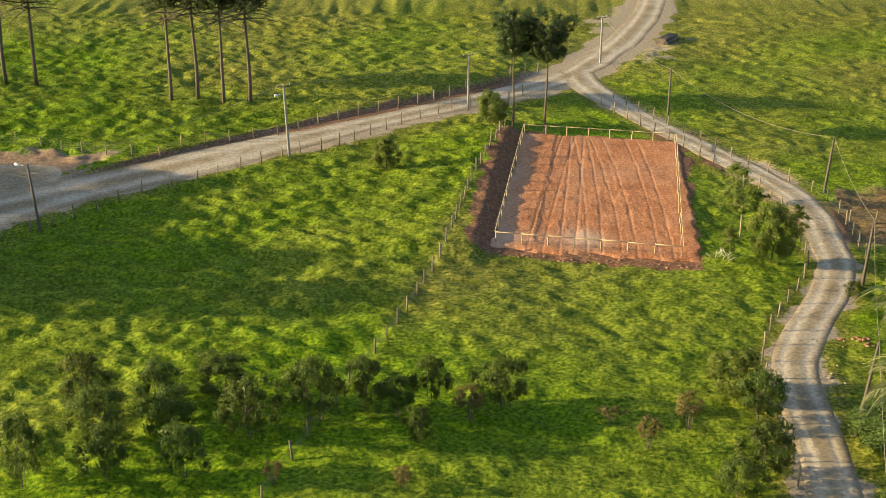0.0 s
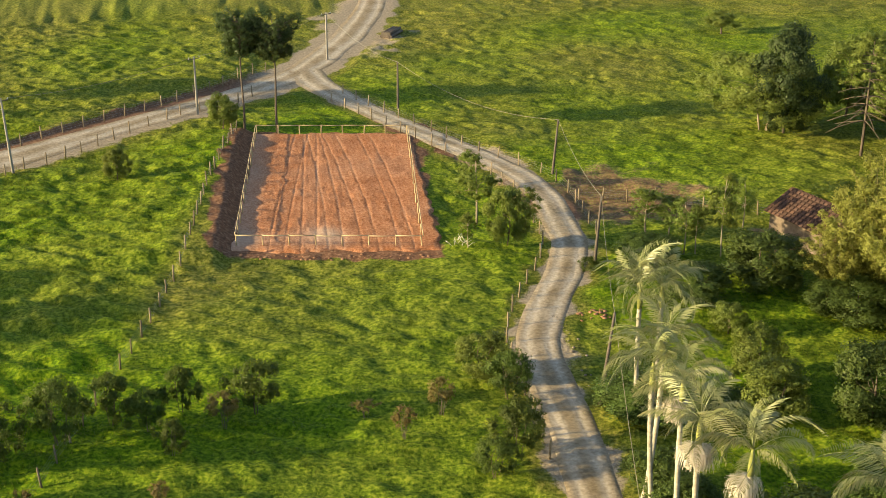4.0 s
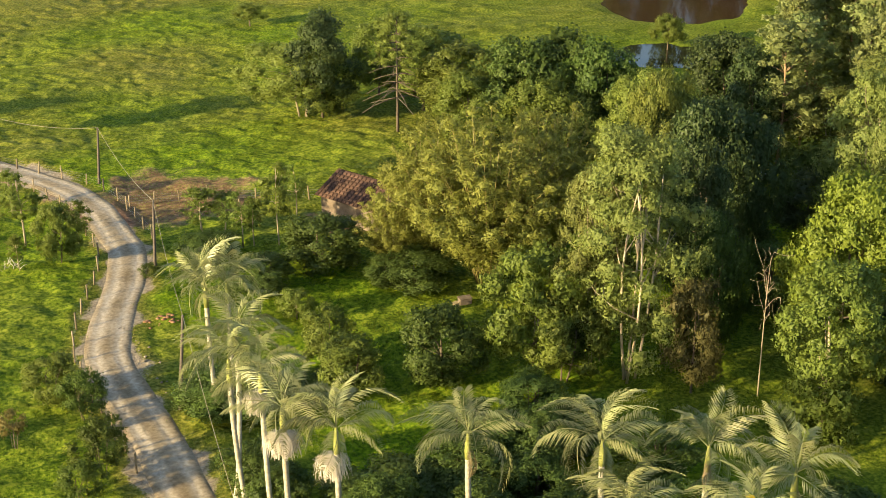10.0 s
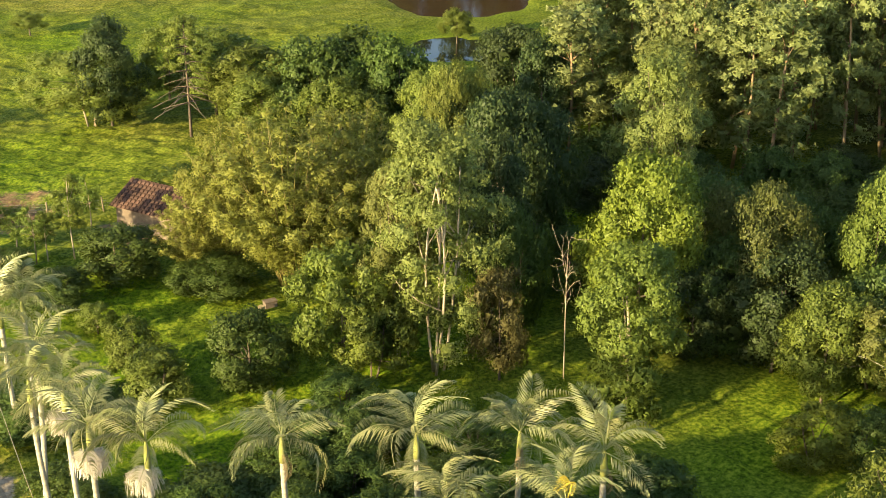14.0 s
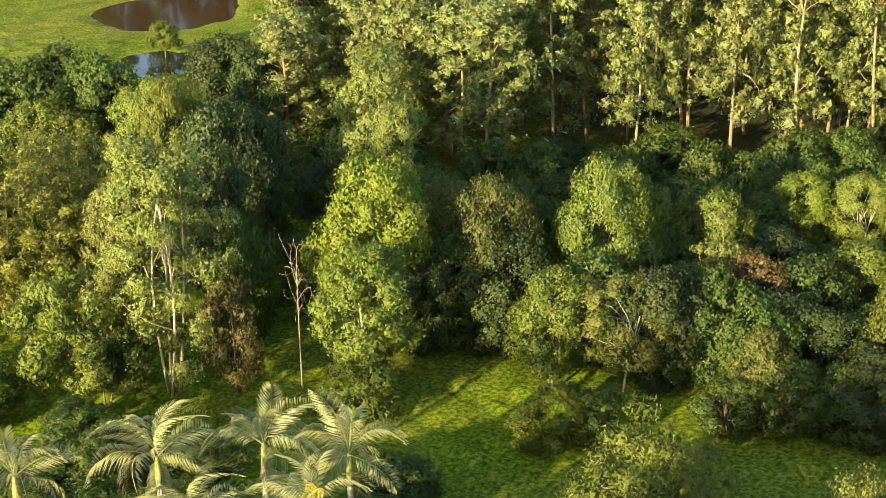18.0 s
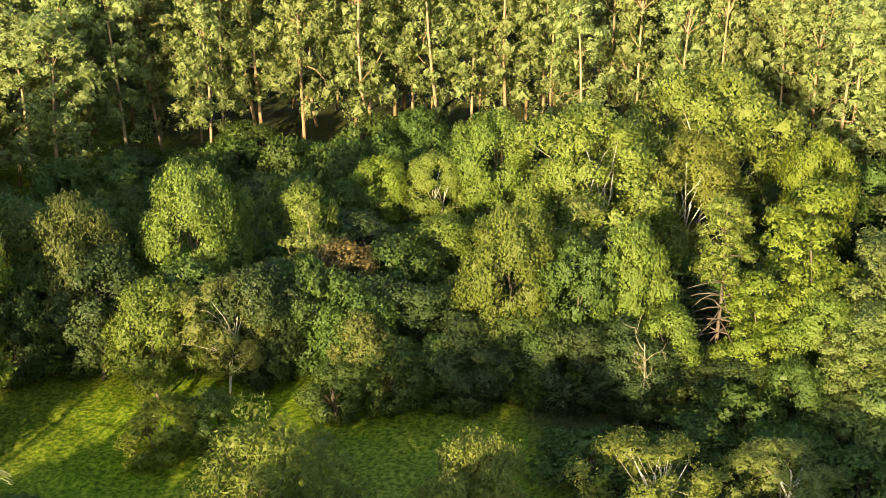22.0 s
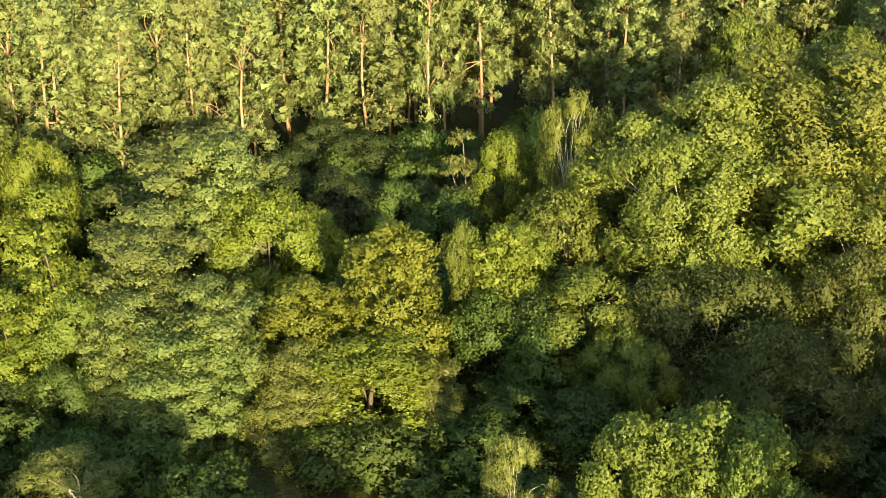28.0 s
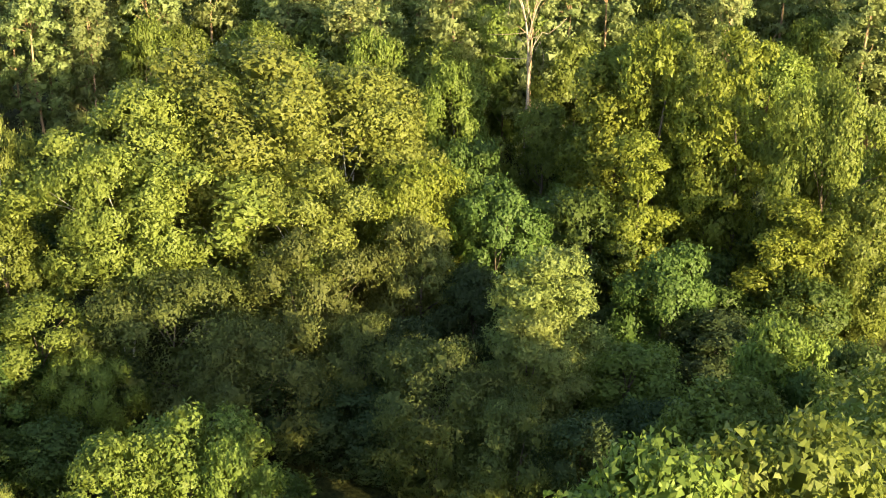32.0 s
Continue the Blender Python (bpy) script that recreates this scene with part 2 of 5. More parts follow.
# ---- plan of the ground ----
ROAD_WEST = smooth_line([(-80, 100), (-58, 122), (-43.5, 137), (-31, 147.5), (-19.2, 157.2), (-6, 167.3), (3.4, 174.5), (12.7, 182), (17.8, 187.5), (24.8, 201), (29.7, 213.2), (33.8, 227), (37.2, 245), (40, 275), (44, 320)])
ROAD_EAST = smooth_line([(18.4, 189), (19.6, 181.5), (23, 172.1), (27.4, 162.1), (31, 155), (35.2, 146.5), (37.5, 139.8), (38.3, 133.1), (37.9, 126.2), (37.3, 120.6), (35.1, 114.1), (32.3, 108.8), (29.9, 103.8), (28.5, 99.7), (27.8, 93.2), (27.5, 88), (26.9, 81.5), (26.2, 76), (25.4, 68), (24, 55), (20, 30), (16, -20)])
ARENA = Vector((5.2, 126.0, 0))           # near west corner of the ring of rails
ARENA_U, ARENA_V = Vector((17.7, -3.6, 0)).normalized(), Vector((4.7, 34.8, 0)).normalized()
ARENA_W, ARENA_L = 18.1, 35.0
POND_A, POND_B, POND_C = (128.5, 150.5), (151, 174), (150.5, 140.5)


def arena_place(x, y):
    """Across and along the ring, in metres from its near west corner."""
    dx, dy = x - ARENA.x, y - ARENA.y
    det = ARENA_U.x * ARENA_V.y - ARENA_U.y * ARENA_V.x
    return (dx * ARENA_V.y - dy * ARENA_V.x) / det, (ARENA_U.x * dy - ARENA_U.y * dx) / det


def pond(x, y):
    """0 at a pond's shore, below 0 on the water."""
    wob = waves(x, y, 80, 7.0, 2)
    a = np.hypot((x - POND_A[0]) / 7.2, (y - POND_A[1]) / 7.5) - 1 + 0.22 * wob
    b = np.hypot((x - POND_B[0]) / 13, (y - POND_B[1]) / 11.5) - 1 + 0.15 * wob
    c = np.hypot((x - POND_C[0]) / 4, (y - POND_C[1]) / 3.5) - 1 + 0.2 * wob
    d = np.hypot((x - 102.7) / 4.0, (y - 106.5) / 4.0) - 1 + 0.2 * wob
    return np.minimum(np.minimum(a, b), np.minimum(c, d))


def lay(x, y):
    """Height of the ground, and how bare, how dry and how lush it is."""
    x, y = np.asarray(x, float), np.asarray(y, float)
    west, east = line_distance(x, y, ROAD_WEST[::2]), line_distance(x, y, ROAD_EAST[::2])
    road = np.minimum(west - 4.0, east - 1.9)
    road = np.minimum(road, 9 * (np.hypot((x + 60) / 17.5, (y - 140.3 - 0.2 * (x + 60)) / 8.6) - 1.05))
    u, v = arena_place(x, y)
    out = np.maximum(np.maximum(-u, u - ARENA_W), np.maximum(-v, v - ARENA_L))
    calm = step(0.2, 2.2, road) * step(0.3, 3.5, out)
    flow = 1.6 * waves(x, y, 15, 14, 2)
    tuft = waves(x * 0.85 + 0.4 * y + flow, y, 7, 1.25, 1)
    z = calm * ((0.30 * tuft + 0.14 * waves(x + flow, y, 9, 0.8, 1) + 0.10 * waves(x, y, 12, 3.2, 1)) * (1 - 0.35 * step(2, -2, -11 + (y - 83) * 0.245 - x)) + 0.35 * waves(x, y, 21, 16, 2))
    z += 0.5 * waves(x, y, 33, 60, 2) * step(1, 14, road) * step(2, 16, out)
    # the ring is cut into the slope on its west side and filled on the east
    bank = step(0.3, 2.3, -u) * (1 - step(3, 16, -u)) * step(-7, 0, v) * (1 - step(ARENA_L - 4, ARENA_L + 7, v))
    z += 1.25 * bank - 0.15 * step(0.8, 4, u - ARENA_W) * (1 - step(5, 12, u - ARENA_W)) * step(0, 3, v) * (1 - step(ARENA_L - 3, ARENA_L, v))
    above = step(0, 1.5, y - np.interp(x, ROAD_WEST[:, 0], ROAD_WEST[:, 1])) * (1 - step(8, 14, x)) * step(-44, -36, x)
    z += 0.5 * above * step(4.2, 4.7, west) * (1 - step(8, 22, west))
    p = pond(x, y)
    z = np.where(p < 0.25, z * step(0, 0.25, p) - 0.9 * step(0.05, -0.35, p), z)
    z = np.where((p >= 0.1) & (p < 2.0), np.maximum(z, -0.02), z)
    fray = waves(x, y, 50, 3.0, 3)
    soil = np.maximum(np.maximum(-u - 2.3, u - ARENA_W - 0.9), np.maximum(-v - 2.2, v - ARENA_L + 0.4))
    bare = np.maximum(1 - step(-0.4, 1.1, road + 0.9 * fray), 1 - step(0.3, 1.5, soil + 0.7 * fray))
    bare = np.maximum(bare, 0.9 * above * step(3.9, 4.2, west) * (1 - step(4.4, 4.8, west)))
    yard = 1 - step(6, 10.5, np.hypot((x - 46) * 0.8, y - 133) + 2.5 * fray)
    side = 1 - step(3, 5.5, np.hypot((x + 46) * 0.55, (y - 149)) + 1.5 * fray)
    spot = 1 - step(3.0, 6, np.hypot(x - 60, (y - 117) * 1.3) + 2 * fray)
    verge = 1 - step(2, 7, np.hypot((x - 30) * 0.8, (y - 215) * 0.3) + 3 * fray)
    bare = np.maximum(np.maximum(bare, 0.66 * yard), np.maximum(np.maximum(side, 0.8 * spot), 0.75 * verge))
    redness = np.maximum(np.maximum(1 - step(4, 8, out), 0.9 * yard), np.maximum(0.8 * spot, 0.6 * side))
    redness = np.maximum(redness, 0.9 * above * (1 - step(5, 7, west)))
    fence_x = -11 + (y - 83) * 0.245
    lush = step(2, -2, x - fence_x) * (1 - step(150, 170, y + 0.75 * x))
    lush = np.maximum(lush, step(33, 39, x + 1.5 * fray) * (1 - step(106, 113, y + 2 * fray + 0.25 * np.maximum(0, x - 45))) * (1 - step(44, 50, np.degrees(np.arctan2(x, y)))))
    dry = np.clip(0.62 + 0.45 * waves(x, y, 60, 22, 3) - 0.6 * lush + 0.25 * step(185, 225, y) + 0.9 * (1 - step(0.3, 2.2, road + 0.8 * fray)), 0, 1)
    deg, far = np.degrees(np.arctan2(x, y)), np.hypot(x, y)
    # litter under the wood, drawn nearer past 72 degrees to carry painted shade
    litter_shade = step(98, 104, far + 3 * fray + 24 * step(72, 78, deg)) * step(56, 61, deg + 2 * fray) * (1 - step(262, 275, far))
    return z, np.clip(bare, 0, 1), redness, lush, dry, litter_shade


def spaced(lo, hi, cuts):
    """Steps from lo to hi: even ones between the cuts (from, to, step), growing ones outside."""
    mid = [v for a, b, d in cuts for v in np.arange(a, b - d / 2, d)] + [cuts[-1][1]]
    fine_lo, fine_hi, d = mid[0], mid[-1], cuts[0][2]
    left, g = [], d
    while fine_lo - sum(left) > lo:
        g *= 1.25
        left.append(g)
    right, g = [], d
    while fine_hi + sum(right) < hi:
        g *= 1.25
        right.append(g)
    return np.array(list(fine_lo - np.cumsum(left))[::-1] + mid + list(fine_hi + np.cumsum(right)))


def soil_material():
    m, n, l, b = material("ground")
    att = {}
    for k in ("bare", "red", "lush", "dry", "litter_shade"):
        att[k] = n.new("ShaderNodeAttribute")
        att[k].attribute_name = k
    fine, mid = noise_tex(n, l, 2.8, 5), noise_tex(n, l, 0.45, 5, stretch=(0.7, 1, 1))
    grain = noise_tex(n, l, 7.0, 4)
    lush = ramp(n, [(0.35, (0.045, 0.095, 0.002)), (0.5, (0.115, 0.20, 0.004)), (0.64, (0.24, 0.315, 0.010))])
    dry = ramp(n, [(0.35, (0.075, 0.085, 0.011)), (0.5, (0.165, 0.175, 0.024)), (0.64, (0.30, 0.275, 0.06))])
    l.new(fine.outputs["Fac"], lush.inputs[0])
    l.new(fine.outputs["Fac"], dry.inputs[0])
    grass = mixed(n, l, att["dry"].outputs["Fac"], lush.outputs["Color"], dry.outputs["Color"])
    grass = mixed(n, l, 0.22, grass, ramp_of(n, l, mid, [(0.35, (0.35, 0.45, 0.25)), (0.65, (1.0, 0.95, 0.75))]), "MULTIPLY")
    # dark green litter tone, with the wood's shade put into the colour
    grass = mixed(n, l, att["litter_shade"].outputs["Fac"], grass, ramp_of(n, l, fine, [(0.3, (0.025, 0.032, 0.010)), (0.7, (0.08, 0.085, 0.026))]))
    red = ramp_of(n, l, fine, [(0.3, (0.10, 0.05, 0.028)), (0.55, (0.20, 0.105, 0.06)), (0.75, (0.36, 0.22, 0.13))])
    tan = ramp_of(n, l, fine, [(0.3, (0.22, 0.17, 0.11)), (0.7, (0.42, 0.35, 0.25))])
    soil = mixed(n, l, att["red"].outputs["Fac"], tan, red)
    edge = n.new("ShaderNodeMath")
    edge.operation = "MULTIPLY_ADD"
    edge.inputs[1].default_value, edge.inputs[2].default_value = 1.2, -0.35
    l.new(grain.outputs["Fac"], edge.inputs[0])
    sum_ = n.new("ShaderNodeMath")
    sum_.operation = "ADD"
    l.new(edge.outputs[0], sum_.inputs[0])
    l.new(att["bare"].outputs["Fac"], sum_.inputs[1])
    cut = n.new("ShaderNodeMapRange")
    cut.inputs["From Min"].default_value, cut.inputs["From Max"].default_value = 0.62, 0.95
    l.new(sum_.outputs[0], cut.inputs["Value"])
    l.new(mixed(n, l, cut.outputs["Result"], grass, soil), b.inputs["Base Color"])
    b.inputs["Roughness"].default_value, b.inputs["Specular IOR Level"].default_value = 0.95, 0.1
    lumps = n.new("ShaderNodeMath")
    lumps.operation = "MULTIPLY_ADD"
    lumps.inputs[1].default_value = 0.45
    l.new(grain.outputs["Fac"], lumps.inputs[0])
    l.new(fine.outputs["Fac"], lumps.inputs[2])
    bumped(n, l, b, lumps.outputs[0], 0.8, 0.11)
    return m


def ramp_of(n, l, tex, stops):
    r = ramp(n, stops)
    l.new(tex.outputs["Fac"], r.inputs[0])
    return r.outputs["Color"]


GROUND = soil_material()


def build_ground():
    xs, ys = spaced(-3500, 3500, [(-66, 78, 0.29), (78, 126, 0.8), (126, 210, 2.0)]), spaced(-3500, 3500, [(-170, 70, 2.0), (70, 150, 0.27), (150, 224, 0.36)])
    X, Y = np.meshgrid(xs, ys)
    z, bare, red, lush, dry, litter_shade = lay(X.ravel(), Y.ravel())
    far = np.hypot(X.ravel(), Y.ravel())
    z = z * (1 - step(300, 600, far))
    nx, ny = len(xs), len(ys)
    i = np.arange(nx * ny).reshape(ny, nx)
    faces = np.stack([i[:-1, :-1], i[:-1, 1:], i[1:, 1:], i[1:, :-1]], -1).reshape(-1, 4)
    me = mesh_of("ground", np.stack([X.ravel(), Y.ravel(), z], -1), faces, GROUND, True)
    for k, a in (("bare", bare), ("red", red), ("lush", lush), ("dry", dry), ("litter_shade", litter_shade)):
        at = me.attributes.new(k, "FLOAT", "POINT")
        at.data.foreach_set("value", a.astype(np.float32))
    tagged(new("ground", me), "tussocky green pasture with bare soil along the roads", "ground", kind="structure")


def height_at(x, y):
    return float(lay(np.array([x]), np.array([y]))[0][0])


build_ground()


def road_material():
    m, n, l, b = material("gravel_road")
    coarse, fine, pebbles = noise_tex(n, l, 0.5, 4), noise_tex(n, l, 3.0, 5), noise_tex(n, l, 14, 2)
    att = n.new("ShaderNodeAttribute")
    att.attribute_name = "worn"
    base = ramp_of(n, l, fine, [(0.3, (0.36, 0.30, 0.22)), (0.55, (0.52, 0.45, 0.345)), (0.75, (0.64, 0.565, 0.45))])
    loose = ramp_of(n, l, fine, [(0.3, (0.19, 0.145, 0.085)), (0.7, (0.36, 0.285, 0.18))])
    c = mixed(n, l, att.outputs["Fac"], loose, base)
    c = mixed(n, l, 0.5, c, ramp_of(n, l, coarse, [(0.3, (0.72, 0.68, 0.62)), (0.7, (1, 1, 1))]), "MULTIPLY")
    l.new(c, b.inputs["Base Color"])
    b.inputs["Roughness"].default_value, b.inputs["Specular IOR Level"].default_value = 0.95, 0.1
    bumped(n, l, b, pebbles.outputs["Fac"], 0.6, 0.03)
    return m


ROAD = road_material()


def build_road(name, line, width, label):
    d = np.gradient(line[:, :2], axis=0)
    d /= np.linalg.norm(d, axis=1)[:, None]
    side = np.stack([d[:, 1], -d[:, 0]], -1)
    across = np.linspace(-1, 1, 19)
    n, k = len(line), len(across)
    wob = waves(line[:, 0], line[:, 1], 91, 6, 2)
    wob2 = waves(line[:, 0], line[:, 1], 95, 6, 2)
    w = width(line) / 2
    v = np.zeros((n, k, 3))
    for j, a in enumerate(across):
        h = w * (1 + 0.10 * (wob if a < 0 else wob2))
        v[:, j, :2] = line[:, :2] + side * (a * h)[:, None]
    ruts = 0.05 * np.exp(-((np.abs(across) - 0.48) / 0.16) ** 2)
    v[:, :, 2] = 0.10 - ruts[None] - 0.16 * np.abs(across[None]) ** 6 + 0.010 * waves(v[:, :, 0], v[:, :, 1], 97, 2.5, 2)
    i = np.arange(n * k).reshape(n, k)
    f = np.stack([i[:-1, :-1], i[:-1, 1:], i[1:, 1:], i[1:, :-1]], -1).reshape(-1, 4)
    me = mesh_of(name, v.reshape(-1, 3), f[:, ::-1], ROAD, True)
    worn = np.exp(-((np.abs(across) - 0.46) / 0.22) ** 2)[None] + 0.35 * waves(v[:, :, 0], v[:, :, 1], 98, 3, 3) + 0.15
    at = me.attributes.new("worn", "FLOAT", "POINT")
    at.data.foreach_set("value", np.clip(worn, 0, 1).astype(np.float32).ravel())
    return tagged(new(name, me), label, "road", kind="structure")


def west_width(line):
    return 5.4 + 3.0 * step(166, 150, line[:, 1]) + 5.0 * step(140, 118, line[:, 1])


build_road("road_west", ROAD_WEST, west_width, "wide pale gravel road with two wheel tracks")
for_east = build_road("road_east", ROAD_EAST, lambda line: 3.9 + 1.6 * step(170, 186, line[:, 1]), "winding pale gravel lane with wheel ruts")
for_east.location.z = 0.012


def build_gravel_apron():
    """The worn gravel bay where the west road widens."""
    n, k = 46, 14
    a, r = np.linspace(0, 2 * math.pi, n, endpoint=False), np.linspace(0, 1, k)
    rim = 1 + 0.12 * waves(np.cos(a) * 9, np.sin(a) * 9, 41, 5, 2)
    x = -60 + 17.5 * np.outer(rim * np.cos(a), r)
    y = 140.3 + 8.6 * np.outer(rim * np.sin(a), r) + 0.2 * (x + 60)
    z = 0.14 - 0.16 * np.outer(np.ones(n), r**6) + 0.008 * waves(x, y, 43, 1.5, 2)
    i = np.arange(n * k).reshape(n, k)
    j = np.roll(i, -1, axis=0)
    f = np.stack([i[:, :-1], i[:, 1:], j[:, 1:], j[:, :-1]], -1).reshape(-1, 4)
    me = mesh_of("gravel_bay", np.stack([x, y, z], -1).reshape(-1, 3), f, ROAD, True)
    at = me.attributes.new("worn", "FLOAT", "POINT")
    at.data.foreach_set("value", np.clip(0.6 + 0.5 * waves(x, y, 44, 5, 3), 0, 1).astype(np.float32).ravel())
    tagged(new("gravel_bay", me), "grey gravel bay beside the road", "gravel", kind="structure")


build_gravel_apron()


def clay_material():
    m, n, l, b = material("red_clay")
    fine, patch, streak = noise_tex(n, l, 4.5, 6, rough=0.7), noise_tex(n, l, 0.35, 5), noise_tex(n, l, 1.2, 3, stretch=(2.6, 0.22, 1))
    att = n.new("ShaderNodeAttribute")
    att.attribute_name = "pale"
    c = ramp_of(n, l, fine, [(0.34, (0.27, 0.105, 0.042)), (0.5, (0.50, 0.225, 0.105)), (0.66, (0.66, 0.37, 0.21))])
    c = mixed(n, l, 0.6, c, ramp_of(n, l, patch, [(0.35, (0.66, 0.56, 0.50)), (0.62, (1, 1, 1))]), "MULTIPLY")
    c = mixed(n, l, 0.4, c, ramp_of(n, l, streak, [(0.4, (0.7, 0.6, 0.55)), (0.6, (1, 1, 1))]), "MULTIPLY")
    pale = ramp_of(n, l, fine, [(0.3, (0.36, 0.21, 0.13)), (0.7, (0.56, 0.41, 0.30))])
    l.new(mixed(n, l, att.outputs["Fac"], c, pale), b.inputs["Base Color"])
    b.inputs["Roughness"].default_value, b.inputs["Specular IOR Level"].default_value = 0.95, 0.1
    bumped(n, l, b, fine.outputs["Fac"], 0.9, 0.09)
    return m


def build_arena():
    u, v = np.arange(-0.9, ARENA_W + 2.9, 0.11), np.arange(-1.7, ARENA_L + 1.2, 0.3)
    U, V = np.meshgrid(u, v)
    fray = 0.35 * waves(U, V, 61, 2.5, 3)
    edge = np.minimum(np.minimum(U + 0.9, ARENA_W + 2.5 - 1.7 * V / ARENA_L - U), np.minimum(V + 1.5, ARENA_L + 0.9 - V)) + fray
    x, y = ARENA.x + U * ARENA_U.x + V * ARENA_V.x, ARENA.y + U * ARENA_U.y + V * ARENA_V.y
    # raked and driven over: long wheel tracks bending along the ring
    bend = 1.0 * np.sin(V / 13.0) + 0.0045 * V**2 + 0.12 * waves(U * 0.2, V, 62, 3, 2)
    track = sum(np.exp(-(((U - c - bend * k) / 0.11) ** 2)) for c, k in ((3.2, 0.25), (4.7, 0.25), (6.3, -0.1), (7.8, -0.1), (9.0, -0.5), (10.5, -0.5), (12.4, -0.75), (13.9, -0.75), (16.0, -0.65), (17.4, -0.65)))
    z = 0.16 - 0.045 * track + 0.03 * waves(U, V * 0.6, 63, 0.45, 2) * step(-0.3, 0.5, waves(U, V, 64, 5, 2)) + 0.04 * waves(U, V, 65, 1.6, 3) - 0.7 * (1 - step(-0.2, 0.7, edge))
    i = np.arange(U.size).reshape(U.shape)
    f = np.stack([i[:-1, :-1], i[:-1, 1:], i[1:, 1:], i[1:, :-1]], -1).reshape(-1, 4)
    me = mesh_of("arena_floor", np.stack([x, y, z], -1).reshape(-1, 3), f, clay_material(), True)
    pale = np.exp(-((U - 8.5) ** 2 / 3 + (V - 3.2) ** 2 / 2.5)) + 0.55 * (1 - step(0.2, 3.0, U + 0.8 * fray)) + 0.28 * track * step(-0.4, 0.3, waves(U, V * 0.3, 68, 2.0, 1)) + 0.5 * np.exp(-((V - 1.5) / 2.0) ** 2) * (1 - step(9, 13, U)) + 0.15 * waves(U, V, 67, 4, 3)
    at = me.attributes.new("pale", "FLOAT", "POINT")
    at.data.foreach_set("value", np.clip(pale, 0, 1).astype(np.float32).ravel())
    tagged(new("arena_floor", me), "freshly graded red clay riding ring with wheel tracks", "riding ring", kind="structure")


build_arena()


def water_material(name, colour):
    m, n, l, b = material(name)
    b.inputs["Base Color"].default_value = (*colour, 1)
    b.inputs["Roughness"].default_value, b.inputs["IOR"].default_value = (0.12, 1.2) if "mud" in name else (0.04, 1.33)
    rip = noise_tex(n, l, 1.5, 2)
    bumped(n, l, b, rip.outputs["Fac"], 0.04, 0.02)
    return m


def build_ponds():
    # the muddy brown also holds the dark hillside's reflection, put into the base colour
    mat, mud = water_material("pond_water", (0.020, 0.022, 0.012)), water_material("muddy_water", (0.045, 0.026, 0.012))
    for (x, y), r, label in ((POND_A, 9, "still pond reflecting the blue sky"), (POND_B, 16.5, "brown muddy pond"), (POND_C, 5, "small still pond in the pasture"), ((102.7, 106.5), 5.0, "small dark pool between the trees")):
        bm = bmesh.new()
        bmesh.ops.create_grid(bm, x_segments=24, y_segments=24, size=r)
        bmesh.ops.translate(bm, verts=bm.verts, vec=(x, y, -0.16))
        tagged(part("water", bm, mud if "muddy" in label else mat), label, "pond", kind="structure")


build_ponds()

